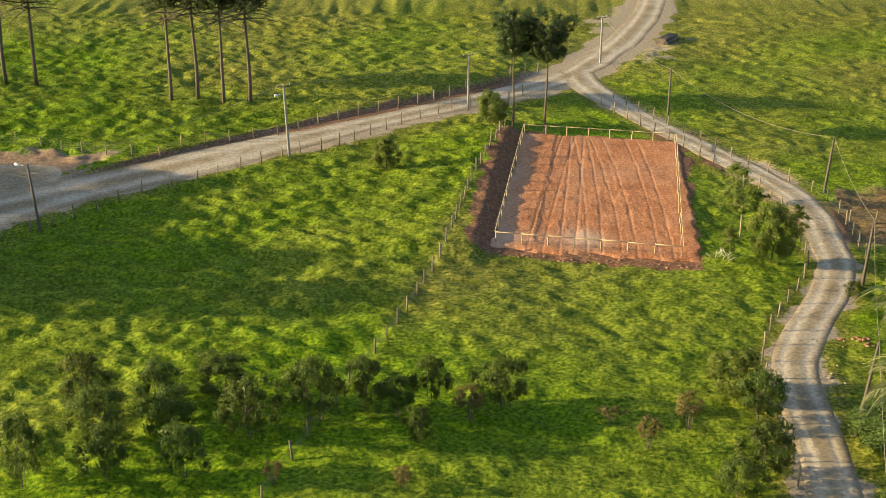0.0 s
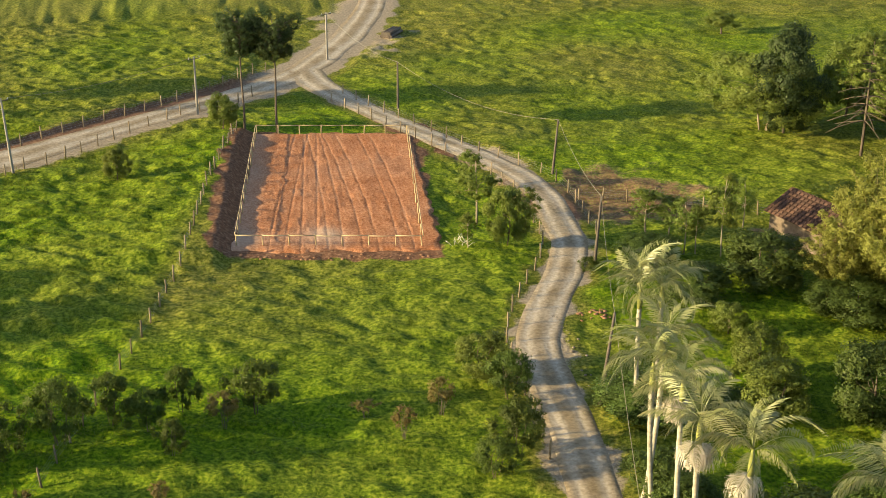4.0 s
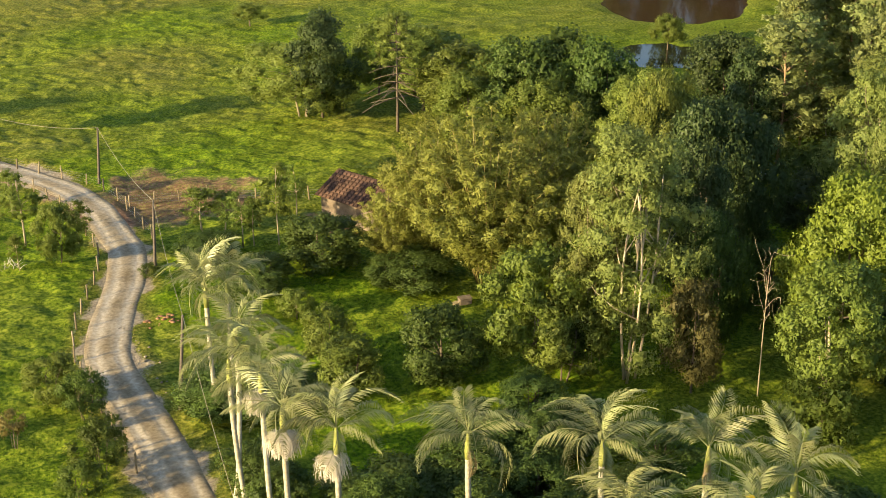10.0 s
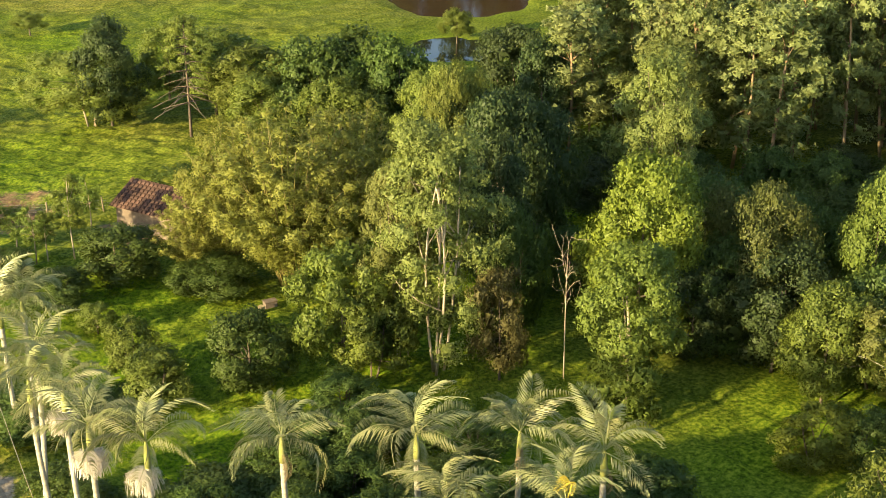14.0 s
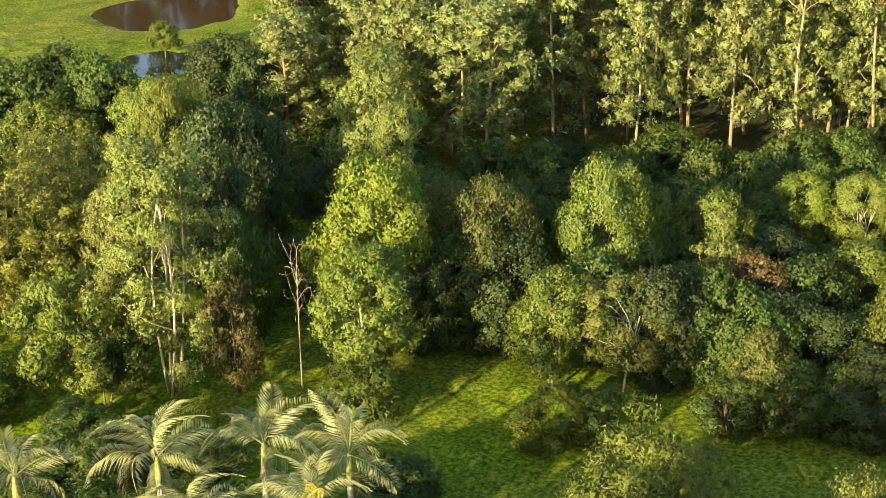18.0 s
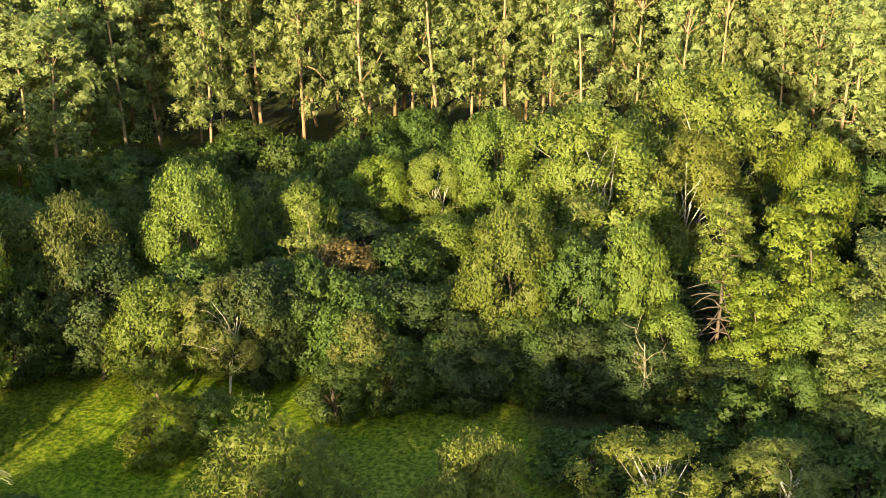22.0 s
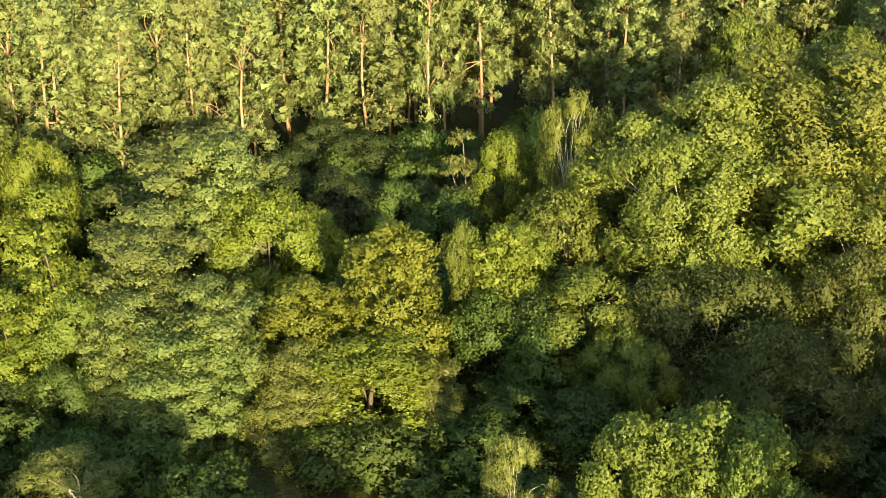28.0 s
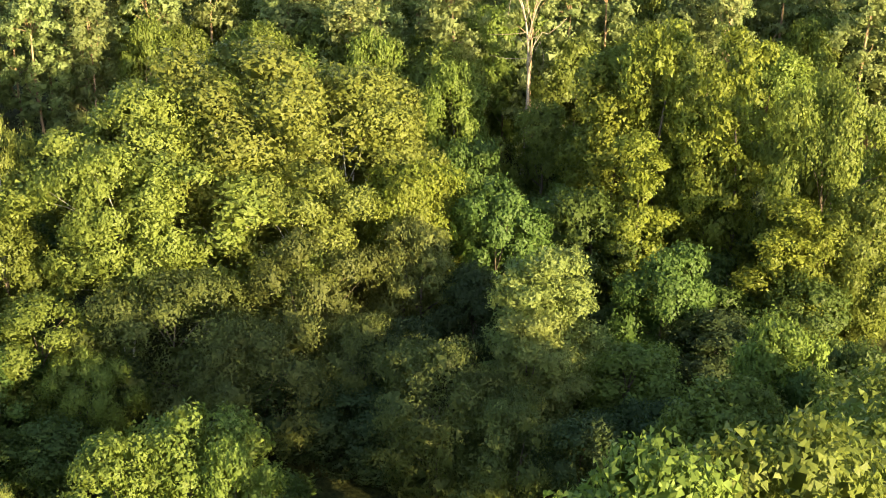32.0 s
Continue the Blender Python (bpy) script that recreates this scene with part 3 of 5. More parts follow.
# ---- plants ----
def leaves(rng, puffs, size, slim=0.55, shell=0.70, droop=0.0, wild=0.9, cover=1.0, flat=0.8):
    """Leaves in sprigs on the outer shells of puffs (x, y, z, radius), coarse shaded ones within, and the soft normals of the puffs."""
    Q = np.asarray(puffs, float)
    size = size * 0.50
    heart = np.array([*(Q[:, :2].mean(0) * 0.5), 0.0])
    away = Q[:, :3] - heart
    away[:, 2] = (Q[:, 2] - Q[:, 2].mean()) * 0.8 + 0.3
    away /= np.linalg.norm(away, axis=1)[:, None] + 1e-6
    count = np.maximum(12, cover * 2 * math.pi * Q[:, 3] ** 2 / (0.44 * size**2) / 5).astype(int)
    P, A = np.repeat(Q, count, axis=0), np.repeat(away, count, axis=0)
    e = rng.normal(size=(len(P), 3))
    e = e / np.linalg.norm(e, axis=1)[:, None] + 0.55 * A
    e /= np.linalg.norm(e, axis=1)[:, None]
    tip = P[:, :3] + e * (P[:, 3] * (shell + (1.16 - shell) * rng.rand(len(P))))[:, None] * np.array([1, 1, flat])
    P, e, tip = (np.repeat(k, 5, axis=0) for k in (P, e, tip))
    n = len(P)
    c = tip + rng.normal(size=(n, 3)) * np.minimum(0.22, 0.12 * P[:, 3])[:, None]
    s = size * (0.55 + 0.85 * rng.rand(n))
    # the shaded heart of each puff
    inner = np.repeat(Q, 14, axis=0)
    g = rng.normal(size=(len(inner), 3))
    g /= np.linalg.norm(g, axis=1)[:, None]
    c = np.vstack([c, inner[:, :3] + g * (inner[:, 3] * (0.2 + 0.4 * rng.rand(len(inner))))[:, None] * np.array([1, 1, flat])])
    s = np.r_[s, inner[:, 3] * (0.55 + 0.3 * rng.rand(len(inner)))][:, None]
    d = np.vstack([e + 0.42 * rng.normal(size=(n, 3)), g])
    d /= np.linalg.norm(d, axis=1)[:, None]
    n = len(c)
    nor = d + wild * rng.normal(size=(n, 3)) * 0.5
    nor /= np.linalg.norm(nor, axis=1)[:, None]
    a = np.cross(nor, rng.normal(size=(n, 3)))
    a[:, 2] -= droop
    a /= np.linalg.norm(a, axis=1)[:, None] + 1e-9
    b = np.cross(nor, a)
    b /= np.linalg.norm(b, axis=1)[:, None] + 1e-9
    slim = min(0.9, slim * 1.2)
    v = np.stack([c - a * s * 0.45 - b * s * slim * 0.5, c + a * s * 0.65, c - a * s * 0.35 + b * s * slim * 0.6], 1)
    flip = (np.cross(v[:, 1] - v[:, 0], v[:, 2] - v[:, 0]) * d).sum(1) < 0
    v[flip] = v[flip][:, ::-1]
    out = c - Q[:, :3].mean(0)
    out /= np.linalg.norm(out, axis=1)[:, None] + 1e-6
    soft = d + 0.4 * out
    soft /= np.linalg.norm(soft, axis=1)[:, None]
    return v.reshape(-1, 3), np.arange(3 * n).reshape(n, 3), np.repeat(soft, 3, axis=0)


def crown_mesh(v, f, soft, mat):
    me = mesh_of("crown", v, f, mat, True)
    me.normals_split_custom_set_from_vertices(soft.astype(np.float32))
    return me


def limb(bm, rng, a, b, r0, r1, bend=0.12, sides=6, steps=5):
    a, b = np.array(a, float), np.array(b, float)
    n = np.linalg.norm(b - a)
    off = rng.normal(size=3) * bend * n
    pts = [a + (b - a) * s + off * math.sin(math.pi * s) + np.array([0, 0, 0.06 * n * math.sin(math.pi * s)]) for s in np.linspace(0, 1, steps)]
    first = len(bm.verts)
    tube(bm, pts, list(np.linspace(r0, r1, steps)), sides)
    if first:      # grown on to the wood it springs from
        bm.verts.ensure_lookup_table()
        foot = bm.verts[first]
        host = min((bm.verts[k] for k in range(first)), key=lambda v: (v.co - foot.co).length_squared)
        bm.faces.new((foot, bm.verts[first + 1], host))
    return pts


def wood_mesh(name, bm, mat):
    me = bpy.data.meshes.new(name)
    bm.to_mesh(me)
    bm.free()
    me.materials.append(mat)
    return me


KINDS = {}   # kind -> list of (nominal height, nominal width, [(part name, mesh), ...])


def leafy(kind, seed, h, w, puffs, size, leaf, bark, stems=1, clear=0.3, limbs=7, slim=0.55, girth=0.02, droop=0.0, show=0.7, wild=0.9, cover=1.0, flat=0.8):
    """A tree or shrub: stems and limbs that reach into puffs of leaves."""
    rng = np.random.RandomState(seed)
    P = puffs(rng, h, w)
    bm = bmesh.new()
    r = max(0.03, girth * h)
    for s in range(stems):
        a = rng.rand() * 6.28
        foot = np.array([math.cos(a), math.sin(a), 0]) * (0.02 * w * (stems > 1) * (1 + s))
        head = np.array([math.cos(a) * 0.16 * w * (stems > 1), math.sin(a) * 0.16 * w * (stems > 1), h * show]) + rng.normal(size=3) * 0.02 * h
        pts = limb(bm, rng, foot - np.array([0, 0, 0.3]), head, r * (1.25 if stems == 1 else 0.8), r * 0.35, 0.03, 8, 7)
        for k in range(max(2, limbs // stems)):
            q = P[rng.randint(len(P))]
            at = pts[min(5, 1 + int(6 * min(0.95, max(clear, q[2] / h * 0.7))))] if h > 3 else pts[1 + k % 3]
            limb(bm, rng, at, q[:3], r * 0.42, r * 0.1, 0.10, 5, 4)
    me = wood_mesh("trunk", bm, bark)
    v, f, soft = leaves(rng, P, size, slim, droop=droop, wild=wild, cover=cover, flat=flat)
    KINDS.setdefault(kind, []).append((h, w, [("trunk", me), ("crown", crown_mesh(v, f, soft, leaf))]))


def dome(puff=0.19, base=0.2, low=-0.75, gaps=0.0, bumps=0.22):
    """A full crown: rounded clumps packed over an uneven egg."""
    def make(rng, h, w):
        r = puff * w
        wide, tall = max(0.25 * w, 0.5 * w - 0.7 * r), 0.5 * h * (1 - base) - 0.7 * r
        zc = h - tall - 0.85 * r
        n = int(0.95 * 4 * (wide * max(tall, wide * 0.6)) / (r * r)) + 4
        ph, out = rng.rand(4) * 6.28, []
        for k in range(n):
            z = 1 - (1 - low) * (k + 0.5) / n
            a = k * 2.39996 + rng.normal() * 0.35
            q = math.sqrt(max(0.0, 1 - z * z))
            swell = 1 + bumps * (math.sin(2 * a + ph[0]) * q + 0.7 * math.sin(3 * a + ph[1] + 2 * z)) + 0.12 * rng.normal()
            if rng.rand() < gaps:
                continue
            out.append((math.cos(a) * q * wide * swell, math.sin(a) * q * wide * swell, zc + z * tall * (0.75 + 0.25 * swell) + 0.05 * h * math.sin(a + ph[2]) * q, r * (0.75 + 0.5 * rng.rand())))
        return out
    return make


def tiers(puff=0.15, base=0.3, count=5):
    """Flat plates of foliage one over the other, each reaching to its own side."""
    def make(rng, h, w):
        out, r = [], puff * w
        for k in range(count):
            s = k / (count - 1)
            z, rad = h * (base + (0.96 - base) * s), w * 0.5 * (1 - 0.6 * s**1.5) * (0.8 + 0.3 * rng.rand())
            ph = rng.rand() * 6.28
            for j in range(max(3, int(1.5 * (rad / r) ** 2))):
                a, q = j * 2.39996 + ph, rad * math.sqrt((j + 0.5) / max(3, int(1.5 * (rad / r) ** 2))) * (0.85 + 0.2 * rng.rand())
                out.append((math.cos(a) * q + 0.08 * w * math.sin(ph), math.sin(a) * q + 0.08 * w * math.cos(ph), z - 0.12 * q + rng.normal() * 0.02 * h, r * (0.7 + 0.5 * rng.rand())))
        return out
    return make


def column(puff=0.17, base=0.05):
    """A trunk hung with creepers from top to foot."""
    def make(rng, h, w):
        out, r, ph = [], puff * w, rng.rand(3) * 6.28
        n = int(0.8 * h * (1 - base) * w / (r * r))
        for k in range(n):
            s = base + (1 - base) * (k + 0.5) / n
            rad = (0.5 * w - 0.6 * r) * (1.0 - 0.75 * max(0.0, (s - 0.8) / 0.2) ** 2) * (0.8 + 0.16 * math.sin(7 * s + ph[0]) + 0.12 * rng.normal())
            a = k * 2.39996 + 0.3 * rng.normal()
            out.append((math.cos(a) * rad + 0.06 * w * math.sin(4 * s + ph[1]), math.sin(a) * rad + 0.06 * w * math.sin(5 * s + ph[2]), h * s - 0.5 * r, r * (0.7 + 0.5 * rng.rand())))
        return out
    return make


def sprays(n, puff, base=0.35, spread=0.5):
    """Loose foliage along the upper stem, as eucalyptus carries it."""
    def make(rng, h, w):
        out = []
        for k in range(n):
            s = base + (1 - base) * rng.rand() ** 0.8
            wide = w * spread * (0.35 + 0.65 * math.sin(math.pi * min(1.0, (s - base) / (1 - base) * 0.8 + 0.2)))
            a, q = rng.rand() * 6.28, wide * (0.25 + 0.75 * rng.rand())
            out.append((math.cos(a) * q, math.sin(a) * q, h * s, puff * (0.5 + 0.8 * rng.rand())))
        return out
    return make


for s in range(3):
    leafy("broad", 100 + s, 13, 8.5, dome(0.17, 0.12, -0.9), 0.47, LEAF["green"], BARK, limbs=8, slim=0.66, girth=0.012)
    leafy("dense", 110 + s, 9, 7.5, dome(0.17, 0.04, -0.95), 0.46, LEAF["deep"], BARK, limbs=5, slim=0.66, girth=0.014)
    leafy("dark", 120 + s, 13, 8.5, dome(0.18, 0.06, -0.95), 0.50, LEAF["dark"], BARK, limbs=5, droop=0.5, slim=0.6, girth=0.012)
    leafy("eucalyptus", 130 + s, 24, 7.5, sprays(92, 1.10, 0.20, 0.50), 0.58, LEAF["euca"], BARK_EUCA, limbs=12, girth=0.0064, show=0.97, slim=0.55, droop=0.6, clear=0.3, cover=0.36)
    leafy("low", 135 + s, 6, 6.5, dome(0.2, 0.04, -0.6), 0.56, LEAF["deep"], BARK, stems=3, limbs=4, slim=0.66, girth=0.012)
for s in range(2):
    leafy("oak", 140 + s, 17, 12, dome(0.125, 0.22, -0.75, 0.12, 0.34), 0.46, LEAF["olive"], BARK_WHITE, stems=2, limbs=16, girth=0.009, show=0.6, slim=0.62)
    leafy("layer", 150 + s, 14, 9.5, tiers(0.13, 0.10, 8), 0.46, LEAF["layer"], BARK, limbs=9, slim=0.6, girth=0.012, flat=0.5)
    leafy("tier", 160 + s, 15, 7, tiers(0.17, 0.08, 8), 0.46, LEAF["bright"], BARK, limbs=9, slim=0.62, girth=0.010, flat=0.62)
    leafy("vine", 170 + s, 16, 7, column(0.16), 0.44, LEAF["vine"], BARK, limbs=4, droop=0.7, slim=0.6, girth=0.012)
    leafy("young", 180 + s, 6, 5, dome(0.16, 0.10, -0.9), 0.32, LEAF["green"], BARK, stems=2, limbs=7, slim=0.6, girth=0.014)
    leafy("shrub", 190 + s, 4.4, 4.3, dome(0.14, 0.12, -0.8, 0.16, 0.3), 0.26, LEAF["shrub"], BARK, stems=4, limbs=14, girth=0.010, cover=0.75)
    leafy("scrag", 200 + s, 2.8, 2.2, dome(0.16, 0.3, -0.8, 0.3), 0.18, LEAF["rust"], BARK, stems=4, limbs=12, girth=0.010, cover=0.4)
    leafy("airy", 210 + s, 8, 4.6, sprays(34, 0.6, 0.42), 0.30, LEAF["green"], BARK_PALE, limbs=7, girth=0.011, show=0.95, cover=0.45)
    leafy("bright", 220 + s, 14, 10, dome(0.15, 0.15, -0.9, 0.05, 0.3), 0.46, LEAF["bright"], BARK, limbs=8, slim=0.66, girth=0.012)
    leafy("great", 390 + s, 14, 14, dome(0.125, 0.10, -0.9, 0.04, 0.3), 0.47, LEAF["green"], BARK, stems=2, limbs=14, slim=0.66, girth=0.010)
    leafy("shade", 395 + s, 14, 13, dome(0.15, 0.04, -0.95, 0.0, 0.3), 0.46, LEAF["feathery"], BARK, stems=2, limbs=10, slim=0.5, girth=0.010, droop=0.6, cover=0.9)
    leafy("sage", 230 + s, 21, 15, sprays(120, 1.3, 0.16, 0.42), 0.44, LEAF["sage"], BARK_PALE, stems=4, limbs=22, girth=0.008, show=0.85, slim=0.5, droop=0.4, cover=0.75)
    leafy("airy2", 240 + s, 17, 10, sprays(70, 1.15, 0.22, 0.46), 0.46, LEAF["sage"], BARK_PALE, stems=2, limbs=16, girth=0.009, show=0.9, slim=0.5, droop=0.4, cover=0.75)
    leafy("fig", 250 + s, 11, 9.5, dome(0.13, 0.16, -0.85, 0.08, 0.3), 0.38, LEAF["olive"], BARK_PALE, stems=3, limbs=13, girth=0.011, slim=0.6)
    leafy("brown", 260 + s, 11, 7, dome(0.17, 0.10, -0.95, 0.1), 0.42, LEAF["brown"], BARK, limbs=8, droop=0.5, girth=0.012, cover=0.7)
    leafy("scrub", 270 + s, 9, 7, dome(0.16, 0.08, -0.95, 0.1), 0.42, LEAF["deep"], BARK, stems=3, limbs=9, slim=0.6, girth=0.012, cover=0.85)
    leafy("column", 280 + s, 14, 7.5, column(0.17), 0.44, LEAF["green"], BARK_PALE, limbs=4, slim=0.62, girth=0.014)
    leafy("grey", 290 + s, 11, 8, dome(0.12, 0.2, -0.8, 0.3), 0.30, LEAF["sage"], BARK_WHITE, stems=2, limbs=18, girth=0.009, cover=0.5)
    leafy("oak2", 300 + s, 13, 10, dome(0.11, 0.4, -0.7, 0.3), 0.32, LEAF["olive"], BARK_WHITE, stems=3, limbs=24, girth=0.009, cover=0.6)
    leafy("layer2", 310 + s, 14, 11, tiers(0.12, 0.08, 9), 0.44, LEAF["sage"], BARK, limbs=9, slim=0.52, girth=0.012, flat=0.5)
    leafy("weep", 320 + s, 13, 7, column(0.16, 0.1), 0.42, LEAF["sage"], BARK, limbs=5, droop=1.2, slim=0.45, girth=0.012, cover=0.85)
    leafy("feather", 330 + s, 13, 7, tiers(0.14, 0.55, 3), 0.80, LEAF["sage"], BARK_PALE, limbs=9, slim=0.26, girth=0.010, flat=0.5)
    leafy("dry", 340 + s, 11, 6, dome(0.15, 0.2, -0.8, 0.3), 0.36, LEAF["rust"], BARK_PALE, limbs=9, girth=0.012, cover=0.6)
    leafy("small", 350 + s, 6, 4.5, dome(0.17, 0.25, -0.6), 0.38, LEAF["green"], BARK, limbs=6)
    leafy("sapling_tree", 360 + s, 8, 6, dome(0.15, 0.06, -0.9, 0.1), 0.40, LEAF["bright"], BARK, stems=2, limbs=6, girth=0.012)
leafy("fern", 380, 9, 9, tiers(0.10, 0.3, 5), 0.40, LEAF["green"], BARK, stems=3, limbs=16, slim=0.3, girth=0.008, show=0.8, cover=0.7, flat=0.6)
leafy("round", 370, 12, 8, dome(0.15, 0.2, -0.95, 0.0, 0.08), 0.50, LEAF["deep"], BARK, limbs=6, slim=0.66, girth=0.014)


def conifer(kind, seed, h, w, start, leaf, sag, top_flat, tufts, bare=0.0):
    """A pine with whorls of long branches, tufted at their ends; the lower ones bare."""
    rng = np.random.RandomState(seed)
    bm, P = bmesh.new(), []
    tube(bm, [(0.03 * h * math.sin(k) * 0.2, 0, z) for k, z in enumerate(np.linspace(-0.3, h * 0.97, 9))], list(np.linspace(0.013 * h, 0.004 * h, 9)), 8)
    whorls = 11
    for k in range(whorls):
        s = k / (whorls - 1)
        z = h * (start + (0.97 - start) * s)
        reach = w * 0.5 * ((0.65 + 0.35 * s) if top_flat else (0.95 - 0.6 * s))
        for j in range(6):
            a, q = j * 1.047 + k * 0.5 + rng.normal() * 0.2, reach * (0.75 + 0.35 * rng.rand())
            end = np.array([math.cos(a) * q, math.sin(a) * q, z + (0.10 * h * (top_flat) - sag * q * (1 - s))])
            limb(bm, rng, (0, 0, z), end, 0.0045 * h, 0.002 * h, 0.04, 5, 4)
            if s >= bare:
                for m in range(tufts):
                    u = 0.45 + 0.55 * (m + rng.rand()) / tufts
                    P.append((end[0] * u, end[1] * u, z + (end[2] - z) * u + 0.12, 0.045 * h * (0.7 + 0.5 * rng.rand())))
    v, f, soft = leaves(rng, P, 0.026 * h, 0.3, 0.3, droop=0.15, wild=1.2, cover=0.65)
    KINDS.setdefault(kind, []).append((h, w, [("trunk", wood_mesh("trunk", bm, BARK)), ("crown", crown_mesh(v, f, soft, leaf))]))


for s in range(2):
    conifer("pine", 400 + s, 17, 7, 0.58, LEAF["dark"], 0.25, False, 2, 0.25)
    conifer("umbrella", 410 + s, 14, 7, 0.66, LEAF["dark"], 0.1, True, 3)
    conifer("araucaria", 420 + s, 13, 8, 0.30, LEAF["olive"], 0.35, False, 3, 0.5)
    conifer("rusty", 430 + s, 17, 8, 0.30, LEAF["olive"], 0.3, False, 2, 0.5)


def bare_tree(kind, seed, h, w):
    """A dead tree: a crooked bleached stem and forking bare limbs."""
    rng = np.random.RandomState(seed)
    bm = bmesh.new()
    pts = limb(bm, rng, (0, 0, -0.3), (0.1 * w, 0, h), 0.010 * h, 0.003 * h, 0.06, 7, 9)
    for k in range(7):
        at = pts[4 + k % 4]
        a, q = rng.rand() * 6.28, w * (0.25 + 0.3 * rng.rand())
        end = at + np.array([math.cos(a) * q, math.sin(a) * q, h * (0.10 + 0.16 * rng.rand())])
        mid = limb(bm, rng, at, end, 0.0034 * h, 0.0014 * h, 0.14, 5, 5)
        for j in range(3):
            limb(bm, rng, mid[2 + j % 3], mid[-1] + rng.normal(size=3) * 0.10 * h, 0.002 * h, 0.0008 * h, 0.15, 4, 4)
    KINDS.setdefault(kind, []).append((h, w, [("trunk", wood_mesh("trunk", bm, BARK_PALE))]))


bare_tree("dead", 500, 12, 4)
bare_tree("dead", 501, 12, 4)
bare_tree("dead2", 502, 19, 7)


def bamboo(seed, h, w):
    """A great clump: arching culms that end in plumes of fine leaves."""
    rng = np.random.RandomState(seed)
    bm, P = bmesh.new(), []
    for k in range(54):
        a, lean = k * 2.39996, math.sqrt((k + 0.5) / 54)
        tall = h * (0.88 + 0.16 * rng.rand()) * (1.02 - 0.45 * lean**2)
        pts = []
        for s in np.linspace(0, 1, 7):
            q = 0.05 * w + 0.44 * w * lean * s**1.5
            pts.append((math.cos(a) * q, math.sin(a) * q, tall * (s - 0.13 * lean * s**4) * 1.04))
        tube(bm, pts, list(np.linspace(0.07, 0.02, 7)), 4)
        for s in (0.36, 0.52, 0.66, 0.8, 0.92, 1.0):
            i = min(5, int(s * 6))
            f = s * 6 - i
            c = np.array(pts[i]) * (1 - f) + np.array(pts[i + 1]) * f
            P.append((*(c + rng.normal(size=3) * 0.2), (0.055 + 0.02 * rng.rand()) * w * (1.15 - 0.45 * s)))
    v, f, soft = leaves(rng, P, 0.40, 0.42, 0.55, droop=0.8, wild=0.9, cover=0.75, flat=1.1)
    KINDS.setdefault("bamboo", []).append((h, w, [("cane_thicket", wood_mesh("cane_thicket", bm, CULM)), ("crown", crown_mesh(v, f, soft, LEAF["bamboo"]))]))


for s in range(3):
    bamboo(520 + s, 18, 14)

LOOKS = {   # kind -> name, category, label
    "broad": ("broadleaf_tree", "tree", "leafy green broadleaf tree at the wood's edge"),
    "great": ("large_tree", "tree", "large full-crowned tree with sunlit yellow-green leaves"),
    "shade": ("feathery_dark_tree", "tree", "broad dark tree with feathery drooping foliage"),
    "low": ("understorey_bush", "bush", "low leafy bush under the taller trees"),
    "dense": ("bushy_tree", "tree", "dense deep-green bushy tree"),
    "dark": ("dark_tree", "tree", "dark shaded tree with drooping foliage"),
    "eucalyptus": ("eucalyptus", "tree", "tall eucalyptus with bare orange-lit trunk"),
    "oak": ("spreading_tree", "tree", "spreading olive-green tree with pale crooked limbs"),
    "oak2": ("spreading_tree", "tree", "open-crowned tree with many pale bare twigs"),
    "layer": ("layered_tree", "tree", "tree with flat layered olive foliage"),
    "layer2": ("layered_tree", "tree", "grey-green tree with flat layered foliage"),
    "tier": ("tiered_tree", "tree", "slender bright tree with foliage in tiers"),
    "vine": ("creeper_covered_tree", "tree", "tree hung with creepers down to the ground"),
    "column": ("creeper_covered_tree", "tree", "broken trunk smothered in green creepers"),
    "young": ("young_tree", "tree", "young light-green tree in the pasture"),
    "shrub": ("shrub", "shrub", "dark many-stemmed shrub in tall grass"),
    "scrag": ("scraggy_bush", "bush", "scraggy half-bare reddish bush in the grass"),
    "airy": ("sapling", "tree", "thin sapling with sparse leaves and pale stem"),
    "bright": ("bright_tree", "tree", "sunlit yellow-green broadleaf tree"),
    "sage": ("grey_green_tree", "tree", "tall many-stemmed tree with grey-green leaves"),
    "airy2": ("open_tree", "tree", "tall open tree with pale feathery foliage"),
    "fig": ("gnarled_tree", "tree", "gnarled old tree with pale limbs in the pasture"),
    "brown": ("withered_tree", "tree", "withered tree with brown leaves"),
    "scrub": ("scrub_tree", "tree", "low tangled green scrub tree"),
    "grey": ("pale_twigged_tree", "tree", "half-bare tree with grey twigs"),
    "weep": ("weeping_tree", "tree", "grey-green tree with weeping foliage"),
    "feather": ("feather_leaved_tree", "tree", "tree with large pale feathered leaves"),
    "dry": ("dry_tree", "tree", "dry tree with rust-coloured leaves"),
    "small": ("small_tree", "tree", "small round tree far out in the pasture"),
    "sapling_tree": ("bushy_sapling", "tree", "bushy yellow-green sapling in the clearing"),
    "fern": ("lacy_tree", "tree", "lacy-leaved tree with bare grey twigs"),
    "round": ("round_tree", "tree", "round glossy dark-green tree"),
    "pine": ("tall_pine", "tree", "tall pine with a long bare trunk"),
    "umbrella": ("umbrella_pine", "tree", "umbrella-crowned pine with dark needles"),
    "araucaria": ("old_pine", "tree", "old pine with bare drooping lower branches"),
    "rusty": ("half_bare_pine", "tree", "pine with olive top and bare lower branches"),
    "dead": ("dead_tree", "tree", "dead tree with bleached bare branches"),
    "dead2": ("dead_tree", "tree", "tall dead tree with forked white limbs"),
    "bamboo": ("bamboo_clump", "bamboo", "great clump of arching golden-green bamboo"),
}
PLANTED = []
SIDES = random.Random(5)


